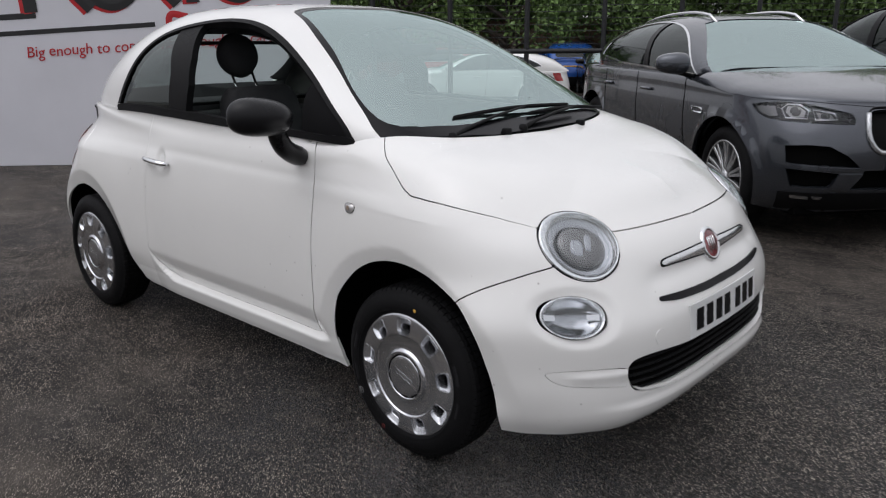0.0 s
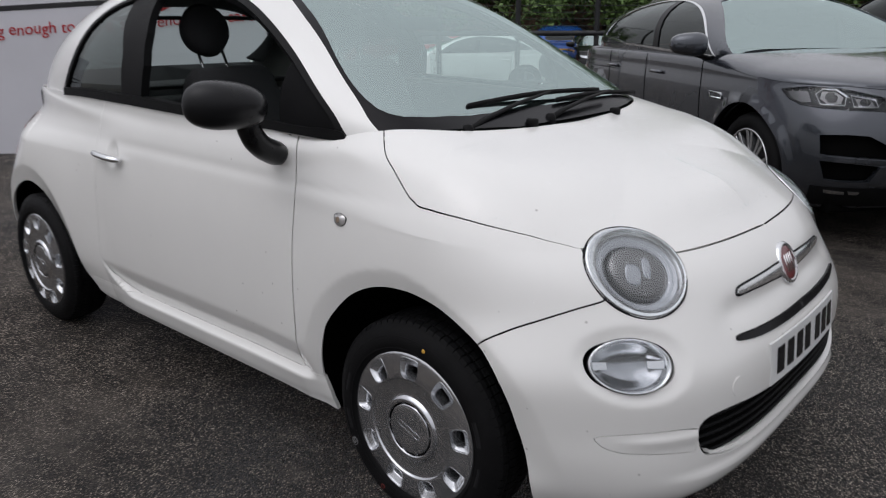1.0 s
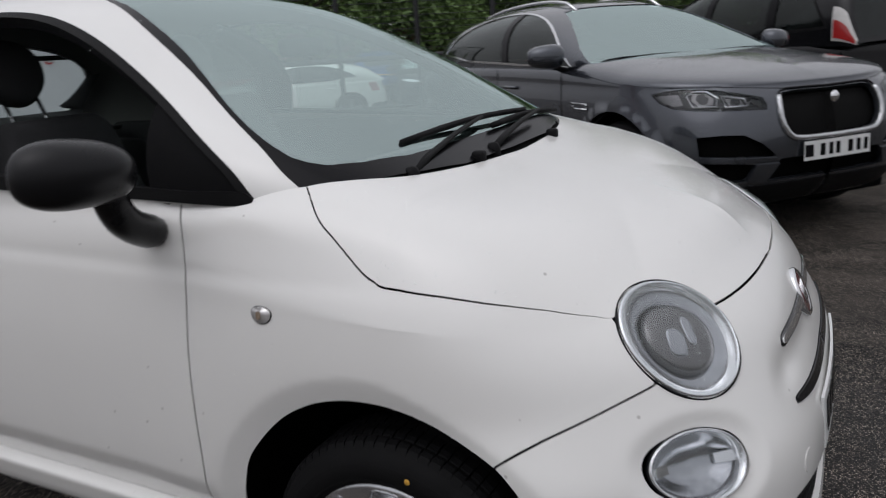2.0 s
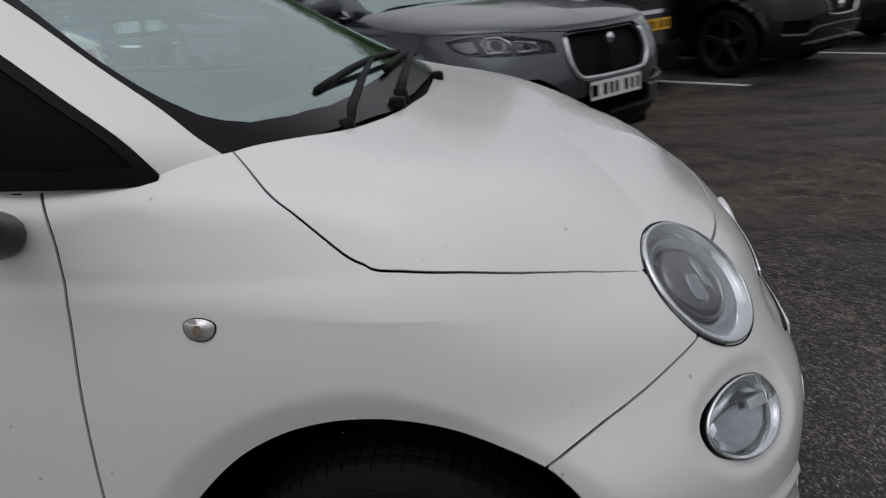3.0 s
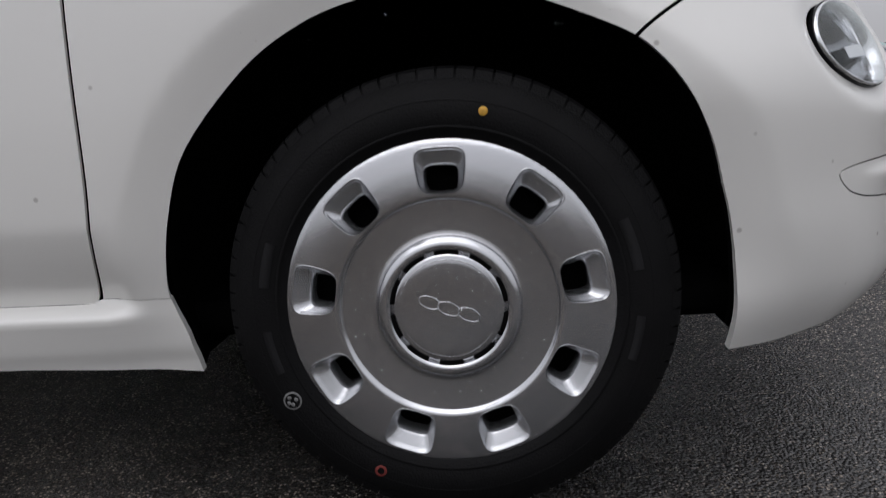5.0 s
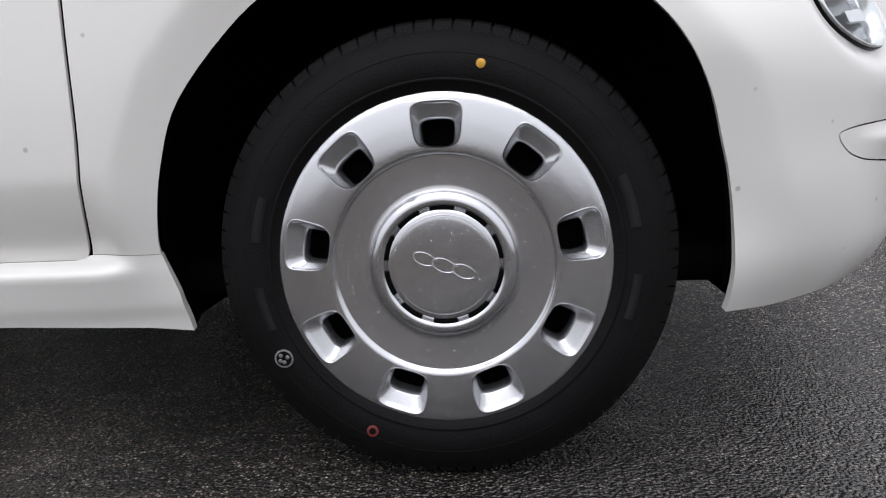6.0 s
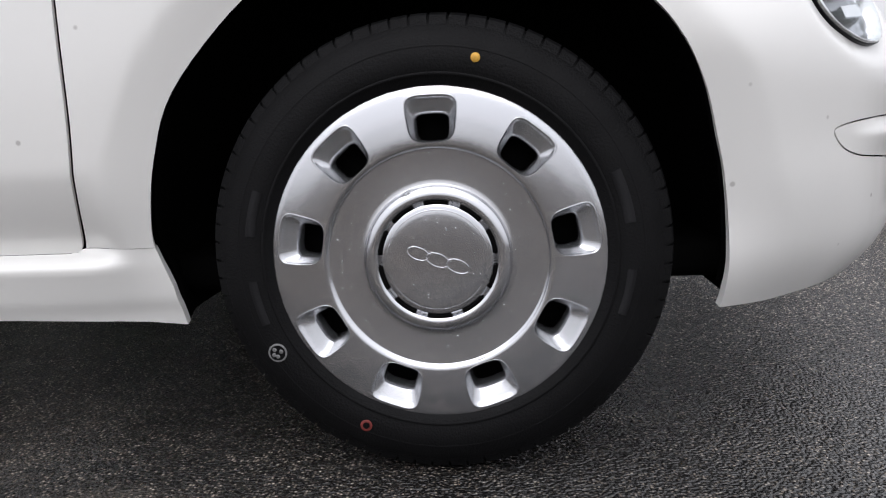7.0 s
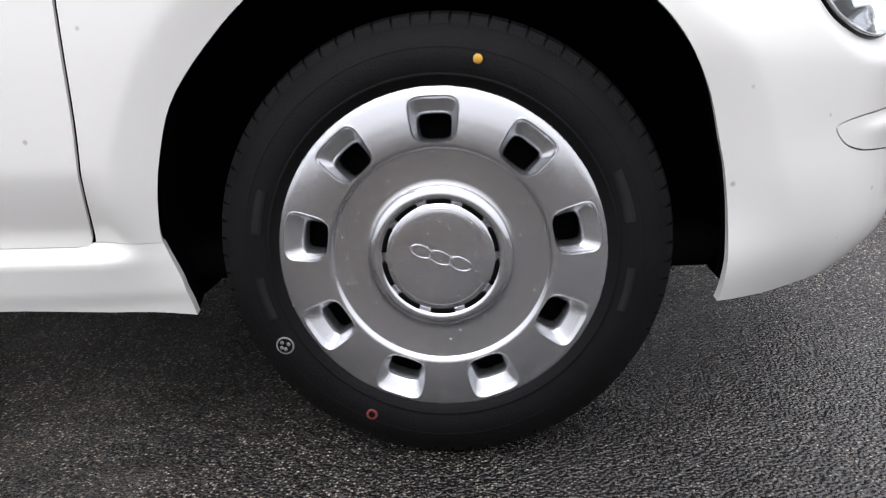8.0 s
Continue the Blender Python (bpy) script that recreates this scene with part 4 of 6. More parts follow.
bmesh.ops.recalc_face_normals(bm, faces=bm.faces)
part("grille_floor", bm, WHITE, front_bumper)
# bars across the lower grille
for z in (.340, .363, .386, .409, .432):
    bm = bmesh.new()
    us = np.linspace(.75, NOSE_U - .006, 16)
    pts = on_body(body, [(u, z) for u in us])[0] - np.array([.018, 0, 0])
    line = [Vector(p) for p in pts] + [Vector((p[0], -p[1], p[2])) for p in pts[::-1]]
    tube(bm, line, .006, 6, flat=.7)
    part("grille_bar", bm, BLACK_PLASTIC, front_bumper)

# door mirrors, handles
for side in (-1, 1):
    d = door_r if side < 0 else door_l
    bm = bmesh.new()
    bmesh.ops.create_uvsphere(bm, u_segments=40, v_segments=24, radius=1)
    for v in bm.verts:
        # a rounded shell, fuller at its outer end, with a flat underside
        x, y, z = (np.sign(e) * abs(e) ** p for e, p in zip(v.co, (.9, .80, .82)))
        out_ = y * side
        v.co = (x * (.078 if x > 0 else .045) * (1 - .18 * y * y), y * .114, z * ((.064 if z > 0 else .060) + .006 * out_) + .004 * out_)
    bmesh.ops.transform(bm, matrix=pose(-.480, side * .962, 1.112, side * 3, side * -2, side * 8), verts=bm.verts)
    if side > 0:
        bmesh.ops.transform(bm, matrix=Matrix.Translation((-.60, .80, 0)) @ Matrix.Rotation(radians(62), 4, "Z") @ Matrix.Translation((.55, -.80, 0)), verts=bm.verts)
    mir = part("door_mirror", bm, MIRROR_BLACK, d, "black plastic door mirror" if side < 0 else "black plastic door mirror, folded in")
    bm = bmesh.new()
    a, b_ = Vector((-.530, side * .772, .958)), Vector((-.475, .905 * side, 1.070) if side < 0 else (-.60, .83, 1.06))
    pts = [a.lerp(b_, t) + Vector((0, side * .018 * math.sin(math.pi * t), -.012 * math.sin(math.pi * t))) for t in np.linspace(-.05, 1, 10)]
    tube(bm, pts, lambda t: .043 - .011 * t if t > .1 else .036 + .06 * t, 16, flat=.85)
    part("mirror_arm", bm, MIRROR_BLACK, mir)
    bm = bmesh.new()
    hp, hn = on_body(body, [(-1.63 + .2 * t, .838 - .006 * t) for t in np.linspace(0, 1, 9)], .034)
    for k, e in enumerate((.012, .024, .031, .034, .034, .034, .031, .024, .012)):
        hp[k] += hn[k] * (e - .034)
    tube(bm, [Vector((p[0], p[1] * -side, p[2])) for p in hp], lambda t: .015 if .06 < t < .94 else .011, 10, flat=.8)
    part("handle", bm, CHROME, d, "chrome door handle")

# wipers
for piv, mid, tip in (((-.085, -.455, 1.030), (-.135, .02, 1.090), ((-.155, -.37, 1.085), (-.125, .31, 1.088))), ((-.055, -.09, 1.030), (-.09, .33, 1.075), ((-.105, .02, 1.075), (-.125, .58, 1.058)))):
    bm = bmesh.new()
    p, m_ = Vector(piv), Vector(mid)
    tube(bm, [p, p.lerp(m_, .2) + Vector((0, 0, .012)), p.lerp(m_, .6) + Vector((0, 0, .016)), m_ + Vector((0, 0, .01))], lambda t: .012 - .005 * t, 8, flat=.6)
    wip = part("wiper", bm, BLACK_PLASTIC, car, "black wiper arm")
    bm = bmesh.new()
    a, b_ = Vector(tip[0]), Vector(tip[1])
    tube(bm, [a.lerp(b_, t) + Vector((0, 0, .012 * math.sin(math.pi * t))) for t in np.linspace(0, 1, 9)], .007, 6, flat=1.2)
    part("wiper_blade", bm, BLACK_PLASTIC, wip)
    bm = bmesh.new()
    lathe(bm, [(.0, .018), (.012, .015), (.017, .004), (.019, -.02)], "z", piv, 20)
    part("wiper_cap", bm, BLACK_PLASTIC, wip)
for at in ((-.040, -.21, 1.022), (-.02, .25, 1.016)):
    bm = bmesh.new()
    block(bm, at[0] - .016, at[0] + .016, at[1] - .014, at[1] + .014, at[2] - .01, at[2] + .022, .007)
    part("washer_jet", bm, BLACK_PLASTIC, car)

# cabin
for side in (-1, 1):
    y = side * .36
    bm = bmesh.new()
    block(bm, -1.18, -.66, y - .25, y + .25, .36, .54, .06, 3)
    seat = part("front_seat", bm, SEAT, car, "black cloth front seat")
    bm = bmesh.new()
    block(bm, -.065, .065, -.285, .285, 0, .66, .055, 3)
    for v in bm.verts:
        v.co.y *= 1 - .42 * smooth((v.co.z - .40) / .26) ** 1.5
    bmesh.ops.transform(bm, matrix=pose(-1.18, y, .52, 0, -17, 0), verts=bm.verts)
    part("backrest", bm, SEAT, seat)
    bm = bmesh.new()
    lathe(bm, [(.0, .05), (.07, .048), (.105, .036), (.122, .0), (.105, -.036), (.07, -.048), (.0, -.05)], "x", (0, 0, 0), 40)
    bmesh.ops.transform(bm, matrix=pose(-1.50, y, 1.285, 0, -12, 0) @ Matrix.Diagonal((1, .84, .84, 1)), verts=bm.verts)
    part("headrest", bm, SEAT, seat)
    for dy in (-.055, .055):
        bm = bmesh.new()
        tube(bm, [(-1.40, y + dy, 1.06), (-1.48, y + dy, 1.22)], .006, 8)
        part("headrest_post", bm, CHROME, seat)
bm = bmesh.new()
block(bm, -2.25, -1.95, -.55, .55, .50, .98, .06, 3)
rear_seat = part("rear_seat", bm, SEAT, car, "black cloth rear bench")
# lining of the tailgate round its window, and the parcel shelf below


def tailgate_in(y, z):
    return Vector((-2.572 + .40 * y * y + 1.5 * max(abs(y) - .47, 0) + .95 * max(z - 1.10, 0), y, z))


bm = bmesh.new()
hole_ = rounded([(-.44, 1.098), (.44, 1.098), (.485, 1.125), (.51, 1.20), (.515, 1.29), (.48, 1.322), (-.48, 1.322), (-.515, 1.29), (-.51, 1.20), (-.485, 1.125)], 4)
inner_, outer_, back_ = [], [], []
for y, z in hole_:
    d = Vector((y, z - 1.20))
    k = min(.535 / max(abs(d.x), .001), (.145 if d.y > 0 else .40) / max(abs(d.y), .001))
    inner_.append(bm.verts.new(tailgate_in(y, z)))
    back_.append(bm.verts.new(tailgate_in(y, z) + Vector((-.02, 0, 0))))
    outer_.append(bm.verts.new(tailgate_in(d.x * k, 1.20 + d.y * k)))
for i in range(len(hole_)):
    j = (i + 1) % len(hole_)
    bm.faces.new((inner_[i], inner_[j], outer_[j], outer_[i]))
    bm.faces.new((inner_[i], back_[i], back_[j], inner_[j]))
part("tailgate_lining", bm, SEAT, car)
bm = bmesh.new()
block(bm, -2.53, -2.20, -.60, .60, 1.005, 1.025, .008)
part("parcel_shelf", bm, SEAT, car)
bm = bmesh.new()
rows = []
for x, z, w in ((-.10, .985, .60), (-.30, 1.005, .66), (-.50, .985, .68), (-.60, .93, .68), (-.62, .70, .66), (-.50, .50, .6)):
    rows.append([bm.verts.new((x + .04 * (y * y), y * w, z - .03 * y * y)) for y in np.linspace(-1, 1, 16)])
for p, q_ in zip(rows, rows[1:]):
    for i in range(15):
        bm.faces.new((p[i], p[i + 1], q_[i + 1], q_[i]))
dash = part("dashboard", bm, DASH, car, "dark dashboard")
bm = bmesh.new()
tube(bm, [(0, .185 * math.cos(t), .185 * math.sin(t)) for t in np.linspace(0, 2 * math.pi, 40, endpoint=False)], .016, 10, closed=True)
tube(bm, [(0, -.18, 0), (.03, 0, -.01), (0, .18, 0)], .02, 8)
tube(bm, [(.03, 0, 0), (0, 0, -.18)], .018, 8)
bmesh.ops.transform(bm, matrix=pose(-.80, -.36, .93, 0, 28, 0), verts=bm.verts)
part("steering_wheel", bm, BLACK_PLASTIC, dash)
bm = bmesh.new()
block(bm, -.70, -.665, -.10, .10, 1.285, 1.335, .015)
part("rear_view_mirror", bm, BLACK_PLASTIC, car)
inner = skin(house, [(-.17, .05), (-.17, .33), (-.98, .74), (-1.05, ROOF_T), (-2.21, ROOF_T), (-2.21, .66), (-2.25, .44), (-2.43, .30), (-2.58, .24), (-2.6, .02)], [grown(dense(window_loop), -.004).tolist()], step=.05, lift=lambda u, v: -.03 + 0 * u)
skin_part("headlining", both(inner), LINING, car)
bm = bmesh.new()
block(bm, -1.6, -.5, -.735, -.70, .40, 1.03, .01)
part("door_card", bm, SEAT, door_r)
bm = bmesh.new()
block(bm, -1.6, -.5, .70, .735, .40, 1.03, .01)
part("door_card", bm, SEAT, door_l)

for side in (-1, 1):
    bm = bmesh.new()
    block(bm, -2.35, -1.58, side * .655 - .02, side * .655 + .02, .45, 1.035, .012)
    part("side_trim", bm, SEAT, car)

# ---- wheels: tyre with tread blocks, covered steel rim ----
CAP = [(0, -.004), (.040, -.0038), (.056, -.0032), (.066, -.0024), (.0692, -.001), (.070, .001), (.0703, .006), (.0728, .006), (.0732, .0), (.0742, -.0025), (.078, -.0038), (.083, -.0036), (.087, -.0015), (.0905, .0025), (.092, .0045), (.094, .0054), (.099, .0055), (.115, .005), (.130, .0042), (.1345, .0038), (.136, .0032), (.1375, .0002), (.139, -.0010), (.145, -.0014), (.170, -.0004), (.196, .0025), (.206, .0045), (.2125, .0085), (.2155, .014), (.217, .022)]
cap_depth = spline([p[0] for p in CAP], [p[1] for p in CAP])


def wheel_cover_shape(face):
    """The pressed cover in its own plane: x, depth, z; nine pockets with holes."""
    pockets = []
    for k in range(9):
        a = radians(90 - 40 * k)
        ring, hole = [], []
        for t in np.linspace(0, 2 * math.pi, 32, endpoint=False):
            c, s = math.cos(t), math.sin(t)
            p, q = np.sign(c) * abs(c) ** .5, np.sign(s) * abs(s) ** .5
            r, w = .171 + .0285 * q, (.0305 + .0035 * q) * p
            ring.append((r * math.cos(a) - w * math.sin(a), r * math.sin(a) + w * math.cos(a)))
            r, w = .1600 + .0165 * q, (.0205 + .001 * q) * p
            hole.append((r * math.cos(a) - w * math.sin(a), r * math.sin(a) + w * math.cos(a)))
        pockets.append((ring, hole))

    def plane(u, v):
        return u, -(face + cap_depth(np.hypot(u, v))), v
    disc = skin(plane, oval(0, 0, .217, .217, count=140), [p[0] for p in pockets] + [oval(0, 0, .1425, .1425, count=120)], step=.006, edge=.005, seam_=False)
    return disc, pockets, plane


def wheel(parent, x, side, steer=0):
    """A wheel about its own middle; its outer face looks to -y before it is turned to its side."""
    hub = new("wheel")
    hub.parent = parent
    hub.matrix_local = pose(x, side * .795, HUB, 0, 0, 180 if side > 0 else 0)
    # tyre
    bm = bmesh.new()
    prof = [(.200, .016), (.209, .006), (.221, -.001), (.234, -.0045), (.251, -.003), (.266, .003), (.277, .010), (.286, .019), (.2925, .030)]
    lathe(bm, prof, "y", (0, 0, 0), 144)
    lathe(bm, [(.2925, .030), (.289, .034), (.2895, .10), (.2895, .15), (.289, .160), (.275, .172), (.25, .186), (.2, .18)], "y", (0, 0, 0), 144)
    for r0, d in ((.2225, .0012), (.2545, .0012)):
        lathe(bm, [(r0 - .002, -.0038 if r0 < .25 else -.0012), (r0, -.0052 if r0 < .25 else -.0026), (r0 + .002, -.0042 if r0 < .25 else -.0008)], "y", (0, 0, 0), 144)
    tyre = part("tyre", bm, RUBBER, hub)
    # tread blocks round the shoulder and across the tread
    bm = bmesh.new()
    for k in range(76):
        a0, a1 = 2 * math.pi * (k + .07) / 76, 2 * math.pi * (k + .93) / 76
        for ys, rr in (((.018, .040), (.285, .2965)), ((.046, .086), (.289, .2975)), ((.092, .132), (.289, .2975))):
            vs = []
            for a in (a0, a1):
                for r, y in ((rr[0] - .004, ys[0] - .004), (rr[1] - .004, ys[0] + .003), (rr[1], ys[0] + .014), (rr[1], ys[1]), (rr[0] - .006, ys[1])):
                    vs.append(bm.verts.new((r * math.cos(a), y, r * math.sin(a))))
            p, q = vs[:5], vs[5:]
            bm.faces.new(p)
            bm.faces.new(q[::-1])
            for i in range(5):
                bm.faces.new((p[i], q[i], q[(i + 1) % 5], p[(i + 1) % 5]))
    bmesh.ops.recalc_face_normals(bm, faces=bm.faces)
    tread = part("tread", bm, RUBBER, tyre, smooth_=False)
    tagged(tread, kind="stuff")
    # raised lettering bands become plain bars on the side wall
    for a0, a1, r0, r1 in ((8, 24, .232, .246), (-20, -6, .234, .246), (158, 172, .232, .246), (186, 200, .234, .246)):
        n = 10
        bm = bmesh.new()
        rows = []
        for i in range(n + 1):
            a = radians(a0 + (a1 - a0) * i / n)
            rows.append([bm.verts.new((r * math.cos(a), y, r * math.sin(a))) for r, y in ((r0, -.0035), (r0 + .001, -.0062), (r1 - .001, -.0058), (r1, -.0025))])
        for p, q in zip(rows, rows[1:]):
            for i in range(3):
                bm.faces.new((p[i], q[i], q[i + 1], p[i + 1]))
        part("sidewall_band", bm, RUBBER_LIGHTER, tyre)
    # steel rim behind the cover, near-black for the shade in the holes
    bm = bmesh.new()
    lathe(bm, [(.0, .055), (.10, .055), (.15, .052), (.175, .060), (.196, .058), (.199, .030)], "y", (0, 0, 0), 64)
    part("rim", bm, SHADE_BLACK, hub, "black steel rim with the holes' shade in its colour")
    # cover
    disc, pockets, plane = wheel_cover_shape(0)
    cover = skin_part("wheel_cover", disc, SILVER, hub, "silver plastic wheel cover with nine holes")
    cover.matrix_local = Matrix.Translation((-.001, 0, -.0055)) @ Matrix.Diagonal((1.022, 1, 1.022, 1))
    bm = bmesh.new()
    fine = [p for p in CAP if p[0] <= .1400]
    lathe(bm, [(r, d) for r, d in fine if r <= .092], "y", (0, 0, 0), 120)
    part("cap_centre", bm, SILVER, cover)
    bm = bmesh.new()
    lathe(bm, [(r, d) for r, d in fine if .092 <= r <= .1345], "y", (0, 0, 0), 120)
    part("matt_ring", bm, SILVER_MATT, cover)
    bm = bmesh.new()
    lathe(bm, [(r, d) for r, d in fine if r >= .1345] + [(.1425, float(cap_depth(.1425)))], "y", (0, 0, 0), 120)
    part("ring_lip", bm, SILVER, cover)
    for ring, hole in pockets:
        bm = bmesh.new()
        levels = []
        for t, d in ((-.05, .0002), (0, -.0010), (.06, -.0006), (.14, .0018), (.3, .0042), (.85, .0085), (1.0, .011), (1.02, .040)):
            row = []
            for p, q in zip(ring, hole):
                u, v = p[0] + (q[0] - p[0]) * t, p[1] + (q[1] - p[1]) * t
                base = float(cap_depth(math.hypot(*p)))
                row.append(bm.verts.new((u, base + d, v)))
            levels.append(row)
        for p, q in zip(levels, levels[1:]):
            for i in range(len(p)):
                bm.faces.new((p[i], p[(i + 1) % len(p)], q[(i + 1) % len(p)], q[i]))
        bmesh.ops.recalc_face_normals(bm, faces=bm.faces)
        part("pocket", bm, SILVER_POCKET, cover)
    # slots round the middle cap: near-black bars stand for the slots' shade
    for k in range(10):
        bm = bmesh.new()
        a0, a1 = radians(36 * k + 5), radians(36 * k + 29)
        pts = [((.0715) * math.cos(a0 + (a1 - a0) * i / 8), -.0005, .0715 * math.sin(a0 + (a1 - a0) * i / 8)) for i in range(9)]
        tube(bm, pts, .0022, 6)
        part("slot", bm, SHADE_BLACK, cover)
    # pressed ring and emblem lines on the cap
    bm = bmesh.new()
    tube(bm, [(.062 * math.cos(t), -.0018, .062 * math.sin(t)) for t in np.linspace(0, 2 * math.pi, 64, endpoint=False)], .0012, 6, closed=True)
    part("cap_ring", bm, SILVER, cover)
    bm = bmesh.new()
    for dx, dz, w, h in ((-.0235, .009, .013, .0075), (.0, .0, .0135, .008), (.0245, -.0085, .0135, .008)):
        tube(bm, [(dx + w * math.cos(t) + .2 * h * math.sin(t), -.0035, dz + h * math.sin(t) - .35 * w * math.cos(t)) for t in np.linspace(0, 2 * math.pi, 28, endpoint=False)], .0009, 6, closed=True)
    part("emblem", bm, SILVER, cover)
    return hub


def mark(parent, name, x, z, r, mat, inner=0.0):
    bm = bmesh.new()
    d = math.hypot(x, z)
    y = -.0062 if d < .243 else -.0050
    lathe(bm, [(inner, y - .0008), (r * .9, y - .0010), (r, y - .0002)], "y", (x, 0, z), 24)
    return part(name, bm, mat, parent)


YELLOW_DOT = material("yellow_paint_dot", (.65, .36, .05), .6, vary=.15, vscale=300)
RED_MARK = material("red_paint_mark", (.14, .018, .014), .7, vary=.2, vscale=300)
PALE_MARK = material("pale_stamp", (.15, .15, .15), .7, vary=.3, vscale=300)
w_fr = wheel(car, 0, -1)
wheel(car, 0, 1)
wheel(car, AXLE_R, -1)
wheel(car, AXLE_R, 1)
tyre_fr = next(o for o in w_fr.children if o.name.startswith("tyre"))
mark(tyre_fr, "yellow_dot", .056, .238, .0058, YELLOW_DOT)
mark(tyre_fr, "pale_stamp", -.214, -.120, .0125, PALE_MARK, .010)
for dx, dz in ((-.004, .004), (.005, .002), (.0, -.005), (-.005, -.003)):
    mark(tyre_fr, "stamp_spot", -.214 + dx, -.120 + dz, .0028, PALE_MARK)
mark(tyre_fr, "red_mark", -.105, -.222, .008, RED_MARK, .0045)

# ---- parked cars ----
def u_of(hull, w, z):
    """The sweep at which the front (or, for z as a pair, the back) has half width w at height z."""
    us = np.linspace(0, hull.nose_u, 400)
    return float(np.interp(-w, -hull.lower(us, z + 0 * us)[1], us))


def u_back(hull, w, z):
    us = np.linspace(hull.axle_r, hull.tail_u, 400)
    return float(np.interp(-w, -hull.lower(us, z + 0 * us)[1], us))


def flat_relief(hub, axle_r, r_arch):
    def relief(x, z):
        out = np.zeros(np.broadcast(x, z).shape)
        for axle in (0, axle_r):
            r = np.hypot(x - axle, z - hub)
            out = out + .018 * smooth((r_arch + .10 - r) / .06)
        mid = smooth((-r_arch - .06 - x) / .15) * smooth((x - axle_r - r_arch - .06) / .15)
        return out - mid * .030 * smooth((.62 - z) / .22)
    return relief


def no_shoulder(x, z):
    return 0 * x


suv = Hull(
    axle_r=-2.874, rim=.95, hub=.37, belt=1.035, fan=.42,
    half_width=bow([.20, .30, .45, .65, .85, .95, 1.0], [.89, .925, .950, .962, .957, .945, .935]),
    nose_x=bow([.20, .30, .45, .60, .75, .86, .95, 1.0], [.62, .74, .82, .845, .835, .80, .73, .66]),
    nose_n=bow([.20, .45, .65, .85, .95], [3.6, 3.4, 3.1, 2.7, 2.5]),
    tail_x=bow([.20, .40, .60, .80, .95], [.80, .92, .96, .93, .88]),
    bonnet_z=bow([-.9, -.4, 0, .4, .65, .75], [1.15, 1.135, 1.10, 1.045, 1.0, .965]),
    bonnet_m=bow([-2.9, -.4, 0, .5], [4.0, 3.6, 2.9, 2.5]),
    roof_z=bow([-3.78, -3.5, -3.15, -2.6, -1.95, -1.45, -1.05, -.55, -.1], [1.06, 1.27, 1.42, 1.52, 1.555, 1.525, 1.415, 1.22, 1.06]),
    belt_w=bow([-3.8, -3.4, -2.7, -1.5, -.7, -.35, -.1], [.50, .72, .84, .875, .865, .81, .70]),
    roof_m=bow([-3.8, -2.5, -1.0, -.2], [3.0, 3.2, 3.2, 3.6]),
    relief=flat_relief(.37, -2.874, .40), shoulder=no_shoulder)
mpv = Hull(
    axle_r=-2.73, rim=.93, hub=.32, belt=1.05, fan=.42,
    half_width=bow([.20, .30, .45, .65, .85, .93, 1.0], [.82, .855, .88, .895, .89, .88, .87]),
    nose_x=bow([.20, .35, .55, .75, .93], [.70, .82, .85, .80, .66]),
    nose_n=bow([.20, .55, .93], [3.2, 3.0, 2.5]),
    tail_x=bow([.20, .35, .50, .70, .93], [.72, .80, .82, .78, .76]),
    bonnet_z=bow([-.9, -.4, 0, .4, .68], [1.20, 1.16, 1.10, 1.03, .95]),
    bonnet_m=bow([-2.8, -.4, .5], [3.6, 3.6, 3.0]),
    roof_z=bow([-3.52, -3.40, -3.2, -2.8, -2.0, -1.4, -.9, -.3, .1], [1.06, 1.50, 1.66, 1.72, 1.74, 1.68, 1.50, 1.22, 1.05]),
    belt_w=bow([-3.52, -3.42, -3.0, -1.5, -.6, -.1], [.74, .78, .82, .83, .80, .70]),
    roof_m=bow([-3.5, -2.5, -1.0, -.2], [4.2, 3.8, 3.4, 3.6]),
    relief=flat_relief(.32, -2.73, .35), shoulder=no_shoulder)


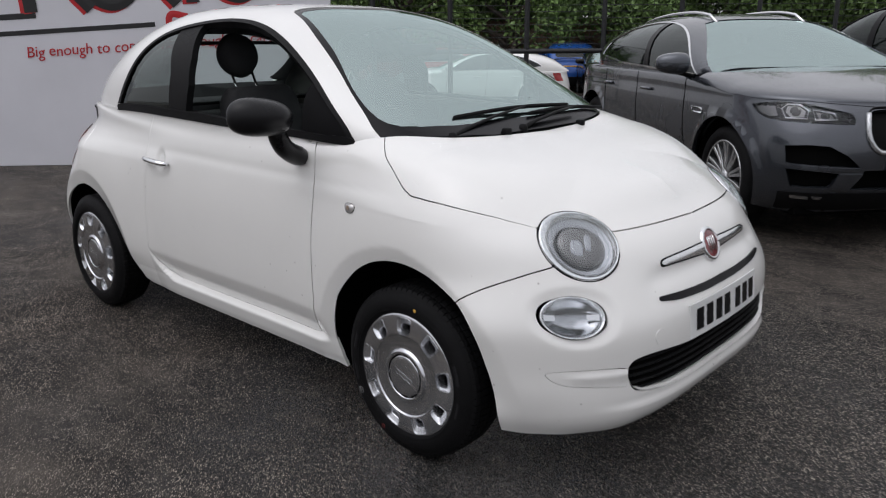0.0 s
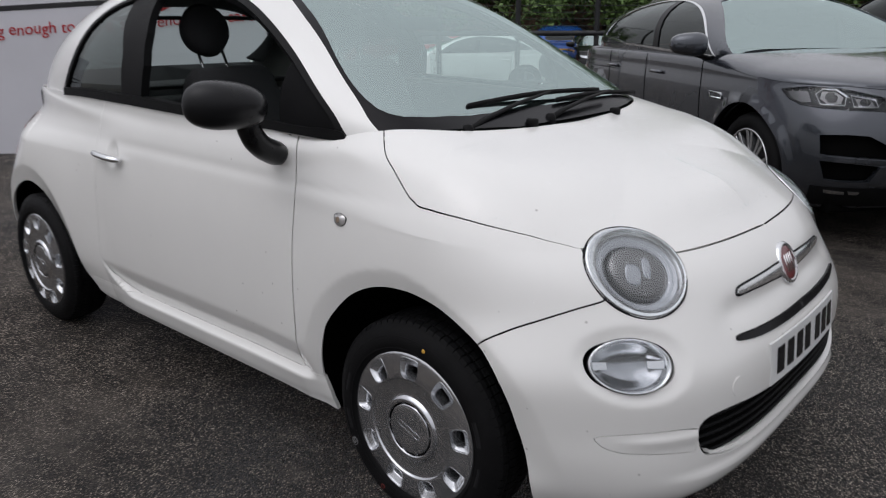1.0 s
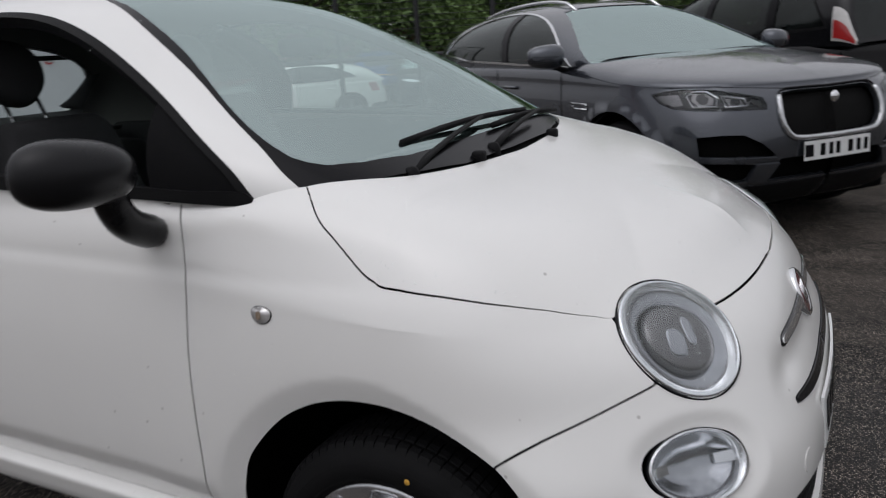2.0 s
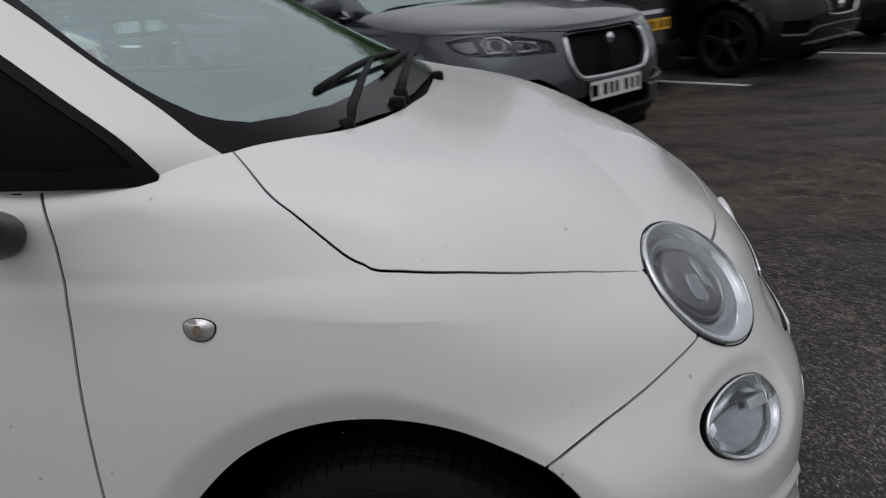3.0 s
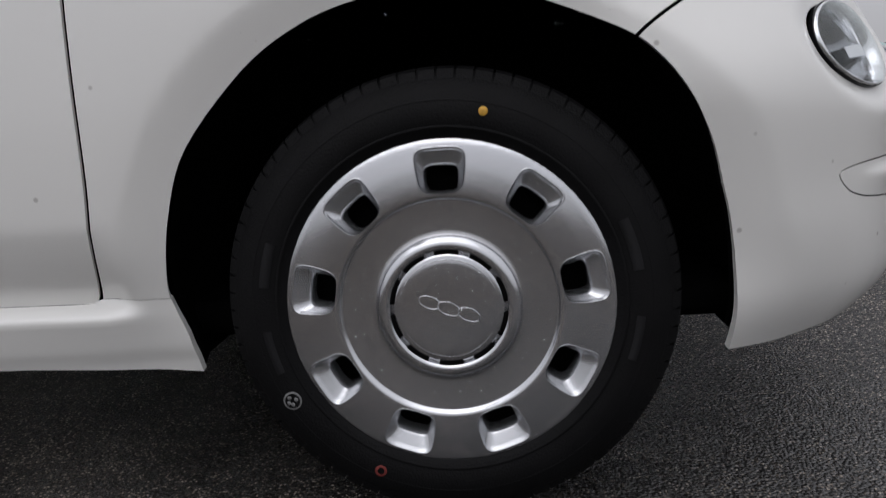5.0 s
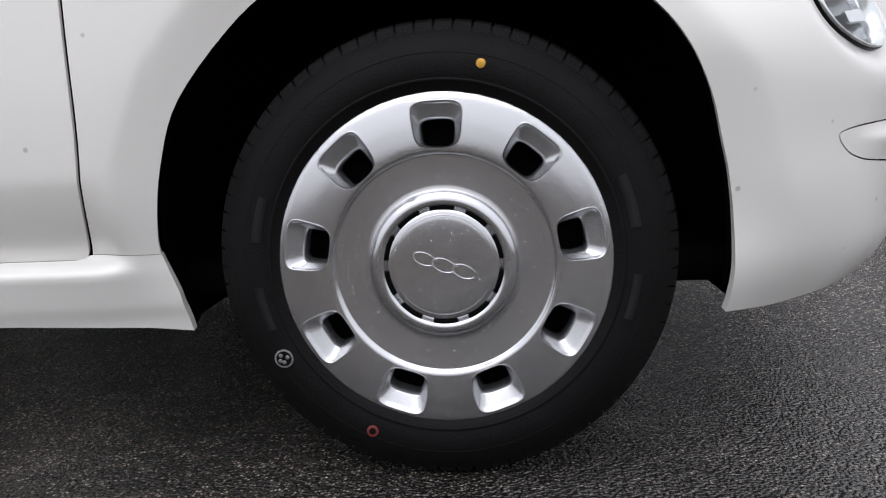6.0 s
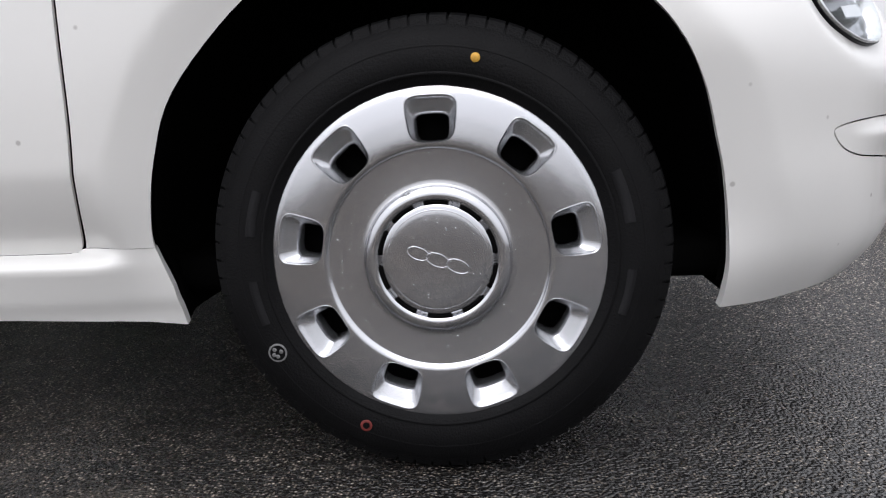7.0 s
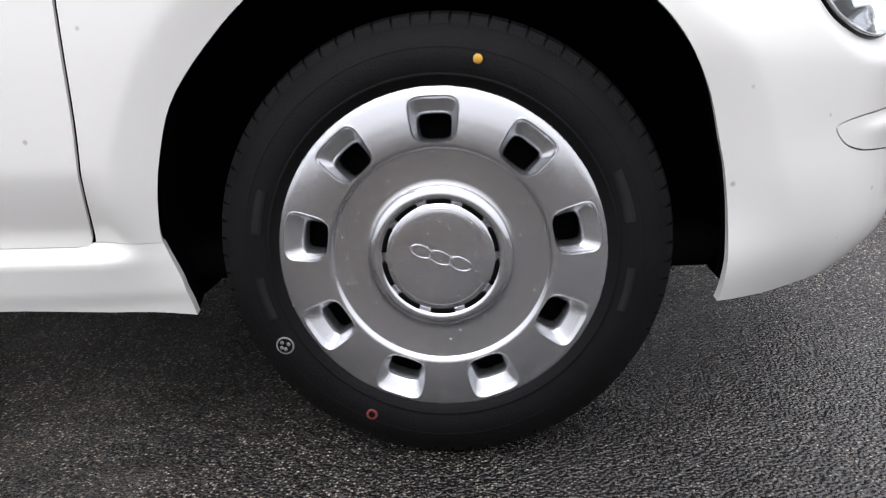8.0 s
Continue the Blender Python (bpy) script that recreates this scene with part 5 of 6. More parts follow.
def alloy_wheel(parent, x, y, hub, r, spokes, metal, twin=False):
    """A road wheel: tyre, rim, spokes; outer face to the car's own side."""
    side = 1 if y > 0 else -1
    base = new("wheel")
    base.parent = parent
    base.matrix_local = pose(x, y, hub, 0, 0, 180 if side > 0 else 0)
    k = r / .37
    bm = bmesh.new()
    lathe(bm, [(p * k, q) for p, q in ((.262, .03), (.268, .012), (.29, .0), (.325, .0), (.35, .012), (.364, .03), (.369, .05), (.37, .12), (.366, .19), (.34, .22), (.26, .21))], "y", (0, 0, 0), 72)
    part("tyre", bm, RUBBER, base)
    bm = bmesh.new()
    lathe(bm, [(p * k, q) for p, q in ((.266, .022), (.262, .012), (.252, .014), (.246, .03), (.235, .10), (.10, .13), (.0, .13))], "y", (0, 0, 0), 64)
    rim = part("rim", bm, SHADE_BLACK if metal is DARK_ALLOY else DARK_ALLOY, base)
    bm = bmesh.new()
    lathe(bm, [(p * k, q) for p, q in ((.268, .024), (.266, .010), (.256, .009), (.250, .020), (.247, .05))], "y", (0, 0, 0), 64)
    part("rim_lip", bm, metal, rim)
    bm = bmesh.new()
    lathe(bm, [(p * k, q) for p, q in ((.0, .008), (.03, .010), (.05, .018), (.058, .05))], "y", (0, 0, 0), 32)
    part("hub_cap", bm, metal, rim)
    for i in range(spokes):
        for da in ((-6, 6) if twin else (0,)):
            a = radians(90 + 360 * i / spokes + da)
            w0, w1 = (.011, .010) if twin else (.030, .020)
            bm = bmesh.new()
            vs = []
            for rr, w, d in ((.045, w0, .022), (.15, w0, .026), (.252, w1 * 1.3, .014)):
                for s_, dd in ((-1, 0), (1, 0), (1, .03), (-1, .03)):
                    px, pz = rr * k * math.cos(a) - s_ * w * k * math.sin(a), rr * k * math.sin(a) + s_ * w * k * math.cos(a)
                    vs.append(bm.verts.new((px, d + dd, pz)))
            for j in range(2):
                for q in range(4):
                    bm.faces.new((vs[4 * j + q], vs[4 * j + (q + 1) % 4], vs[4 * j + 4 + (q + 1) % 4], vs[4 * j + 4 + q]))
            bmesh.ops.recalc_face_normals(bm, faces=bm.faces)
            bmesh.ops.bevel(bm, geom=[e for e in bm.edges], offset=.003, segments=1, affect="EDGES")
            part("spoke", bm, metal, rim, smooth_=False)
    return base


def parked_car(name, label, at, hull, paint, wheels, fronts=(), backs=(), head=None, plate=None, rear_plate=None, rails=False):
    """A parked car: shell with arches, bonnet, greenhouse, panes, wheels, mirrors, handles and the given front and rear pieces."""
    ob = thing(name, label, "car", at, group="cars parked in a row")
    rim, nu, tu, tv, rt = hull.rim, hull.nose_u, hull.tail_u, hull.top_v, hull.roof_t
    hub, ax = hull.hub, hull.axle_r
    ra = hub + .055
    arches = [[p for p in oval(a, hub, ra, ra + .01, n=2.1, count=48) if p[1] > hub - .05] + [(a - ra * .98, .05), (a + ra * .98, .05)] for a in (0, ax)]
    holes, made = [], []
    for nm, poly, mat, lift, depth, cut in fronts:
        q = [p[1:] if p[0] is None else (u_of(hull, *p), p[1]) for p in poly]
        made.append((nm, q, mat, lift, depth))
        if cut:
            holes.append(q)
    for nm, poly, mat, lift, depth, cut in backs:
        q = [(u_back(hull, w, z), z) for w, z in poly]
        made.append((nm, q, mat, lift, depth))
        if cut:
            holes.append(q)
    belt_v = rim + .115
    edge = [(-.50, belt_v), (-.10, rim + .06), (.35, rim + .035), (nu * .62, rim - .012), (nu * .8, rim - .03), (nu, rim - .03)]
    bon = rounded(edge, 5)
    shell_ = [(tu, .24), (ax, .26), (0, .26), (nu * .5, .22), (nu, .24)] + bon[::-1] + [(ax, belt_v), (ax - .3, belt_v), (tu, belt_v)]
    skin_part("body_shell", both(skin(hull.body, shell_, arches + holes, step=.05, edge=.02, gap=.002, depth=.03)), paint, ob)
    skin_part("bonnet", both(skin(hull.body, bon + [(nu, tv), (-.38, tv), (-.46, rim + .5), (-.50, belt_v + .03)], [], step=.05, edge=.02, gap=.002, depth=.02)), paint, ob)
    # added sheet, near-black to stand for the shade behind gaps and openings
    skin_part("gap_shade", both(skin(hull.body, [(tu, .24), (nu, .24), (nu, rim), (0, rim), (ax, rim), (tu, rim)], arches, step=.12, edge=.04, lift=lambda u, v: -.05 + 0 * u)), SHADE_BLACK, ob)
    for nm, q, mat, lift, depth in made:
        for f in ((lambda s: s), turned):
            skin_part(nm, f(skin(hull.body, q, [], step=.025, edge=.012, depth=depth, lift=lambda u, v, e=lift: e + 0 * u)), mat, ob)
    # doors' shut lines
    for uu in (-.62, -1.62, -2.48 if ax < -2.8 else -2.35):
        for s_ in (-1, 1):
            bm = bmesh.new()
            pts, _ = on_body(hull.body, [(uu - .12 * max(0, z - .6), z) for z in np.linspace(.34, rim + .10, 14)], .0005)
            tube(bm, [Vector((p[0], p[1] * -s_, p[2])) for p in pts], .0035, 5)
            part("door_gap", bm, SHADE_BLACK, ob)
    # greenhouse
    x0 = -.42
    top_x = -1.30 if hull is suv else -1.25
    side_s = rounded([(x0, .16), (-.62, .33), (-.85, .47), (-1.1, .575), (top_x, .64)], 4)
    scr = side_s + [(top_x - .03, .72), (top_x - .04, rt)] + [(x0 + .10, rt), (x0 + .08, .6), (x0 + .02, .3)]
    scr_cut = side_s + [(top_x - .03, .72), (top_x - .04, rt + .03), (x0 + .40, rt + .03), (x0 + .40, .05)]
    xe = -3.25
    win = rounded([(-.66, .075), (-.85, .28), (-1.12, .43), (-1.45, .505), (-1.95, .515), (-2.35, .47), (-2.65, .39), (-2.90, .28), (-3.02, .205), (-3.03, .17)] if hull is suv else [(-.66, .075), (-.85, .28), (-1.12, .43), (-1.45, .51), (-2.0, .535), (-2.6, .50), (-2.95, .40), (xe + .02, .10)], 4) + [(-2.4, .08 if hull is suv else .06), (-1.4, .06)]
    tail = [(-3.40, rt + .03), (-3.42, .62), (-3.62, .50), (-3.72, .55), (-3.74, rt + .03)] if hull is suv else [(-3.36, rt + .03), (-3.37, .58), (-3.405, .40), (-3.48, .30), (-3.505, .34), (-3.505, rt + .03)]
    x_end = -3.76 if hull is suv else -3.515
    skin_part("roof", both(skin(hull.house, [(x0 + .02, .0), (x0 + .02, rt), (x_end, rt), (x_end, .0)], [scr_cut, win, tail], step=.06, edge=.02, depth=.02)), paint, ob)
    skin_part("windscreen", both(skin(hull.house, scr, [], step=.08, edge=.03, lift=lambda u, v: -.006 + 0 * u)), SCREEN, ob)
    skin_part("rear_window", both(skin(hull.house, [(p[0], min(p[1], rt)) for p in tail], [], step=.08, edge=.03, lift=lambda u, v: -.004 + 0 * u)), DARK_GLASS, ob)
    for s_ in (-1, 1):
        f = turned if s_ > 0 else (lambda s: s)
        trim = skin_part("window_trim", f(skin(hull.house, grown(dense(win, .02), .012).tolist(), [grown(dense(win, .02), -.006).tolist()], step=.03, edge=.02, depth=.012, lift=lambda u, v: .003 + 0 * u)), CHROME if hull is suv else BLACK_PLASTIC, ob)
        skin_part("side_window", f(skin(hull.house, win, [], step=.08, edge=.03, lift=lambda u, v: -.006 + 0 * u)), DARK_GLASS, ob)
        for xp in ((-1.66,) if hull is suv else (-1.66, -2.55)):
            skin_part("pillar_trim", f(skin(hull.house, [(xp + .04, .06), (xp - .02, .54), (xp - .10, .54), (xp - .07, .06)], [], step=.05, edge=.02, depth=.01, lift=lambda u, v: .001 + 0 * u)), GLOSS_BLACK, trim)
        # mirror
        bm = bmesh.new()
        bmesh.ops.create_uvsphere(bm, u_segments=24, v_segments=14, radius=1)
        for v in bm.verts:
            a, b_, c = (np.sign(e) * abs(e) ** .72 for e in v.co)
            v.co = (a * (.10 if a > 0 else .05) * (1 - .25 * max(0, s_ * b_)), b_ * .135, c * .082 * (1 - .15 * s_ * b_))
        yw = float(hull.half_width(.9))
        bmesh.ops.transform(bm, matrix=pose(-.70, s_ * (yw + .10), 1.155, 0, 0, s_ * 10), verts=bm.verts)
        mir = part("door_mirror", bm, paint, ob)
        bm = bmesh.new()
        tube(bm, [(-.72, s_ * (yw - .10), 1.045), (-.71, s_ * (yw + .04), 1.085)], .03, 8, flat=.6)
        part("mirror_arm", bm, BLACK_PLASTIC, mir)
        for uu in (-1.42, -2.40):
            bm = bmesh.new()
            hp, hn = on_body(hull.body, [(uu - .1 + .2 * t, .915) for t in np.linspace(0, 1, 7)], .03)
            hp[0] -= hn[0] * .025
            hp[-1] -= hn[-1] * .025
            tube(bm, [Vector((p[0], p[1] * -s_, p[2])) for p in hp], .014, 8)
            part("handle", bm, paint, ob)
        if rails:
            bm = bmesh.new()
            x_, w_, z_ = hull.house(np.linspace(-1.30, -3.1, 14), .73)
            tube(bm, [(a, b * s_, c + (.028 if 0 < i < 13 else -.01)) for i, (a, b, c) in enumerate(zip(x_, w_, z_))], .013, 8)
            part("roof_rail", bm, CHROME, ob, "bright metal roof rail")
        yt = float(hull.half_width(.4)) - .015
        spokes, metal, twin = wheels
        for a in (0, ax):
            alloy_wheel(ob, a, s_ * yt, hub, hub, spokes, metal, twin)
            bm = bmesh.new()
            rows = [[bm.verts.new((a + (ra + .01) * math.cos(t), s_ * y, hub + (ra + .015) * math.sin(t))) for t in np.linspace(-.05, math.pi + .05, 24)] for y in (yt - .02, yt - .35)]
            for i in range(23):
                bm.faces.new((rows[0][i], rows[0][i + 1], rows[1][i + 1], rows[1][i]))
            bm.faces.new(rows[1])
            part("wheel_housing", bm, SHADE_BLACK, ob)
    bm = bmesh.new()
    block(bm, ax - .7, .62, -.72, .72, .20, .30, .02)
    part("floor_pan", bm, SHADE_BLACK, ob)
    bm = bmesh.new()
    block(bm, -2.6, -1.5, -.62, .62, .45, 1.0, .08, 2)
    part("seats", bm, SEAT, ob)
    bm = bmesh.new()
    rows = []
    for x, z in ((-.35, 1.06), (-.75, 1.05), (-.95, 1.0), (-1.0, .75)):
        rows.append([bm.verts.new((x, y, z)) for y in (-.72, -.3, .3, .72)])
    for p, q in zip(rows, rows[1:]):
        for i in range(3):
            bm.faces.new((p[i], p[i + 1], q[i + 1], q[i]))
    part("dashboard", bm, SEAT, ob)
    if plate:
        x, z, face, slope = plate
        number_plate(ob, Matrix.Translation((x, 0, z)) @ Matrix.Rotation(radians(slope), 4, "Y"), face)
    if rear_plate:
        x, z, face, slope = rear_plate
        number_plate(ob, Matrix.Translation((x, 0, z)) @ Matrix.Rotation(radians(180), 4, "Z") @ Matrix.Rotation(radians(slope), 4, "Y"), face)
    return ob


GREY_PAINT = material("graphite_paint", (.066, .073, .086), .24, .75, coat=1.0, vary=.06, vscale=2, rvary=.05)
BLACK_PAINT = material("black_paint", (.004, .004, .005), .24, .0, coat=.3, vary=.1, vscale=2, spec=.25)
DARK_PAINT = material("dark_grey_paint", (.03, .03, .034), .28, .3, coat=.7, vary=.06, vscale=2)
ALLOY = material("bright_alloy", (.55, .56, .57), .25, .8, vary=.05, vscale=30)
DARK_ALLOY = material("dark_alloy", (.018, .018, .02), .35, .5, vary=.1, vscale=30)
LAMP_DARK = material("lamp_housing", (.012, .012, .014), .25, .1, coat=.15, spec=.3, vary=.2, vscale=30)
CLEAR_LAMP = material("clear_lamp", (.55, .54, .52), .15, .1, coat=.8, vary=.1, vscale=30)
GRILLE_BLACK = material("grille_mesh", (.004, .004, .004), .6, bump=.6, scale=220, vary=.3, vscale=90, spec=.1)

def uv(*pts):
    """Points given by sweep and girth instead of half width and height."""
    return [(None, *p) for p in pts]


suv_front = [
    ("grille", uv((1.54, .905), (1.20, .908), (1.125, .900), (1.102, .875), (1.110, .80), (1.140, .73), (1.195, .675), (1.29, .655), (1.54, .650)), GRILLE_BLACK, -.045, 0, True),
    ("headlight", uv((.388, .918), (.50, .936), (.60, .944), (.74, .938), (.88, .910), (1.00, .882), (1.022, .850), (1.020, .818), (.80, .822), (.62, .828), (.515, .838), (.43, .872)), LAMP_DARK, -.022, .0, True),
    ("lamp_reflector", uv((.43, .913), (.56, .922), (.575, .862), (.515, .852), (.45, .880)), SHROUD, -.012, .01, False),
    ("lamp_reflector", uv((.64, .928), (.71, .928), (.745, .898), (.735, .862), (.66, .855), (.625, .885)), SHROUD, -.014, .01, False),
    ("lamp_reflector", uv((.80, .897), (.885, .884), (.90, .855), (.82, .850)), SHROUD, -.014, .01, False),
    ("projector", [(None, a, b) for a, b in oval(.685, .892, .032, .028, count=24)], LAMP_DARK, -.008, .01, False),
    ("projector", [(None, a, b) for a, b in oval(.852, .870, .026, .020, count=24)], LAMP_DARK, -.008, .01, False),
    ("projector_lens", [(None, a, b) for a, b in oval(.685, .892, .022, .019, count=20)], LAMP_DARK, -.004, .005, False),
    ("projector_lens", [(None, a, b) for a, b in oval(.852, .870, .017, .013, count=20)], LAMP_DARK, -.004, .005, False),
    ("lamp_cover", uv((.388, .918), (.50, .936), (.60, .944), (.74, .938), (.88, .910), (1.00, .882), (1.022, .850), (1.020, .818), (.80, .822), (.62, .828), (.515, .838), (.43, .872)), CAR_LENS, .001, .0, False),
    # intakes are near-black sheets in place of their inner shade
    ("air_intake", uv((.635, .675), (.78, .686), (.90, .682), (1.02, .625), (1.12, .552), (.88, .562), (.648, .570)), SHADE_BLACK, -.04, 0, True),
    ("air_intake", uv((.654, .525), (.82, .522), (.995, .510), (.960, .415), (.82, .410), (.699, .417)), SHADE_BLACK, -.04, 0, True),
    ("air_intake", uv((1.16, .53), (1.54, .535), (1.54, .40), (1.10, .405)), SHADE_BLACK, -.04, 0, True),
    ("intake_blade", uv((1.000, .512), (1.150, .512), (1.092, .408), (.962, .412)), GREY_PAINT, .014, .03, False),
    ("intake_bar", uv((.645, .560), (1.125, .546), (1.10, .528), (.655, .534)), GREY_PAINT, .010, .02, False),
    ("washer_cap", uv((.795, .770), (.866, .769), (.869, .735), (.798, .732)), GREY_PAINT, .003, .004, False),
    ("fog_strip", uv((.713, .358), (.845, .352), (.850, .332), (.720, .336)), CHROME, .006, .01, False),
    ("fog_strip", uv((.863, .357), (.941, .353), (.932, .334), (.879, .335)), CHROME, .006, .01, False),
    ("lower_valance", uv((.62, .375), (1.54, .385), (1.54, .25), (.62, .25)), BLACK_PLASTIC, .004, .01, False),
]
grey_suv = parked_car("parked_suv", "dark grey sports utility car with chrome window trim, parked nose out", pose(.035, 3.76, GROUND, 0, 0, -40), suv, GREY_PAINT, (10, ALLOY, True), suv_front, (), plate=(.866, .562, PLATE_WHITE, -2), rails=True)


def rim_of(hull, poly, parent, r, mat, name, lift=.006, closed=True):
    bm = bmesh.new()
    pts = [(u_of(hull, w, z), z) for w, z in rounded(poly, 4)] if closed else rounded(poly, 4)
    q, _ = on_body(hull.body, pts, lift)
    line = [Vector(p) for p in q] + [Vector((p[0], -p[1], p[2])) for p in q[::-1][1:-1 if closed else None]]
    tube(bm, line, r, 8, closed=closed)
    part(name, bm, mat, parent, "bright metal surround")


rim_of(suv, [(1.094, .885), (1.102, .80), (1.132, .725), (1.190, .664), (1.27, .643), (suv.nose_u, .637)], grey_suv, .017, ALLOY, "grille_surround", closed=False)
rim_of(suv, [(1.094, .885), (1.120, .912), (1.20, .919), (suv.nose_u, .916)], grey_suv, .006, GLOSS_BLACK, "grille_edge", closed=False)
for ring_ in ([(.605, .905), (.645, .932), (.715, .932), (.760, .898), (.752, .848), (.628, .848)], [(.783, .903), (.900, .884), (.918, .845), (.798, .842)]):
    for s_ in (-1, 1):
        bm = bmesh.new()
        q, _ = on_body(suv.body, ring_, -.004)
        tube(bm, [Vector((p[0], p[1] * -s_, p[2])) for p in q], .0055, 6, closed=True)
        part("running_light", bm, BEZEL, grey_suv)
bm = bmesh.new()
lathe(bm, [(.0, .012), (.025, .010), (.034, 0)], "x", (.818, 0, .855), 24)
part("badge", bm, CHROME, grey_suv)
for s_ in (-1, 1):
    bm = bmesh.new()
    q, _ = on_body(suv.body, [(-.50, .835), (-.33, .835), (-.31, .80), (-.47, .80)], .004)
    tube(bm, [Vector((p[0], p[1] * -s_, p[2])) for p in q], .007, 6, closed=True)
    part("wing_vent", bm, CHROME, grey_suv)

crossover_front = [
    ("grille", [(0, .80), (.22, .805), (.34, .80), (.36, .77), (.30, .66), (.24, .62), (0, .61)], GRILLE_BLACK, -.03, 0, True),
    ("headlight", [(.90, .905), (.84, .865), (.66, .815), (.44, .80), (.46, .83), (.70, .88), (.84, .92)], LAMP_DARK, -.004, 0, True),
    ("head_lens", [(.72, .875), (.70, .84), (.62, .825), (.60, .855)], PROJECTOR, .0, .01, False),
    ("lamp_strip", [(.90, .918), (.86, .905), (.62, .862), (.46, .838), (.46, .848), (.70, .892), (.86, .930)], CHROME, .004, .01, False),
    # near-black sheet for the shade inside the intake
    ("air_intake", [(.60, .58), (.84, .59), (.84, .47), (.62, .45)], SHADE_BLACK, -.03, 0, True),
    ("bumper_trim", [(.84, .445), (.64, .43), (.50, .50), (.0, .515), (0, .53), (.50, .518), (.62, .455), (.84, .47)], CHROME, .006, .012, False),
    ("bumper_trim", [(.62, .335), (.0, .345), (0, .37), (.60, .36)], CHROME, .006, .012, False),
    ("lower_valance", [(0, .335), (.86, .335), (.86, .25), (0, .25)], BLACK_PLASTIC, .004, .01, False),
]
ROW = Matrix.Rotation(radians(-42), 4, "Z")


def in_row(left, ahead, turn=0, scale=1.0):
    """A place in the row of parked cars, from the dark grey car's number plate."""
    base = Matrix.Translation((.66, 3.24, GROUND)) @ ROW @ Matrix.Translation((ahead, left, 0)) @ Matrix.Rotation(radians(turn), 4, "Z")
    return base


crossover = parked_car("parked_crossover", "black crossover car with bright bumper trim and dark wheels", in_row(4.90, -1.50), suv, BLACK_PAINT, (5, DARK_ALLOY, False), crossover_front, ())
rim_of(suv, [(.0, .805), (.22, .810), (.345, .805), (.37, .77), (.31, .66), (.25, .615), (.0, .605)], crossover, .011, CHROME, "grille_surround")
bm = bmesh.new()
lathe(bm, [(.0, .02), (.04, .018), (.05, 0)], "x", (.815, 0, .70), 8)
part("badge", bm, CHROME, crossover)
dark_front = [
    ("grille", [(.02, .76), (.22, .765), (.27, .74), (.25, .62), (.05, .61), (.02, .63)], GRILLE_BLACK, -.03, 0, True),
    ("headlight", [(.88, .88), (.84, .82), (.60, .78), (.40, .775), (.42, .83), (.70, .87)], PROJECTOR, -.004, 0, True),
    ("lower_valance", [(0, .40), (.80, .42), (.84, .25), (0, .25)], BLACK_PLASTIC, .004, .01, False),
]
saloon = parked_car("parked_saloon", "black car with a twin grille and a white number plate", in_row(7.75, -1.70), suv, BLACK_PAINT, (10, ALLOY, False), dark_front, (), plate=(.852, .52, PLATE_WHITE, -2))
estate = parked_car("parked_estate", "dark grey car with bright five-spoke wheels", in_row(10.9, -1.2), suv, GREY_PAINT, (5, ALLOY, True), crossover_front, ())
mpv_back = [
    ("tail_light", [(.885, .66), (.80, .66), (.79, .56), (.885, .56)], TAIL_RED, .008, .01, False),
    ("rear_bumper", [(0, .50), (.60, .50), (.885, .48), (.88, .25), (0, .25)], BLACK_PLASTIC, .03, .03, False),
    ("chrome_strip", [(0, .835), (.33, .835), (.33, .795), (0, .795)], CHROME, .012, .012, False),
    ("tailgate_gap", [(.700, .98), (.712, .98), (.70, .58), (.688, .58)], SHADE_BLACK, .001, 0, False),
]
people_carrier = parked_car("parked_people_carrier", "black people carrier parked nose in with a yellow rear plate", in_row(2.63, -5.05, 180), mpv, BLACK_PAINT, (5, ALLOY, False), (), mpv_back, rear_plate=(-3.575, .70, PLATE_YELLOW, 0))

for f in ((lambda s: s), turned):
    lamp_ = skin_part("tail_light", f(skin(mpv.house, [(-3.30, .02), (-3.505, .02), (-3.50, .19), (-3.40, .27), (-3.29, .24)], [], step=.03, edge=.02, depth=.02, lift=lambda u, v: .012 + 0 * u)), CLEAR_LAMP, people_carrier, "white-edged red tail lamp")
    skin_part("red_lens", f(skin(mpv.house, [(-3.315, .035), (-3.495, .035), (-3.492, .12), (-3.42, .155), (-3.31, .15)], [], step=.03, edge=.02, depth=.008, lift=lambda u, v: .019 + 0 * u)), TAIL_RED, lamp_)
bm = bmesh.new()
lathe(bm, [(.0, .012), (.045, .010), (.055, 0)], "x", (0, 0, 0), 4)
bmesh.ops.transform(bm, matrix=Matrix.Translation((-3.49, 0, .97)) @ Matrix.Rotation(radians(180), 4, "Z"), verts=bm.verts)
part("badge", bm, CHROME, people_carrier)

# ---- sign board ----
SIGN_WHITE = material("sign_white", (.62, .62, .66), .45, vary=.05, vscale=1.5, bump=.05, scale=30)
SIGN_BLACK = material("sign_black", (.012, .012, .013), .4, vary=.1)
SIGN_RED = material("sign_red", (.45, .015, .02), .4, vary=.08)
STEEL = material("dark_steel", (.02, .021, .023), .5, .3, vary=.2, vscale=8)
board_at = Matrix.Translation((-7.19, 1.13, GROUND)) @ Matrix.Rotation(radians(45), 4, "Z")
sign = thing("sign_board", "large white sign panel with red and black lettering on dark posts", "sign", board_at)
bm = bmesh.new()
block(bm, -7.0, 2.95, 0, .05, 0, 2.75, .004)
for v in bm.verts:
    v.co.z += v.co.x * .040 if v.co.z > .2 else max(v.co.x * .040, -.02) * 0 + v.co.x * .0
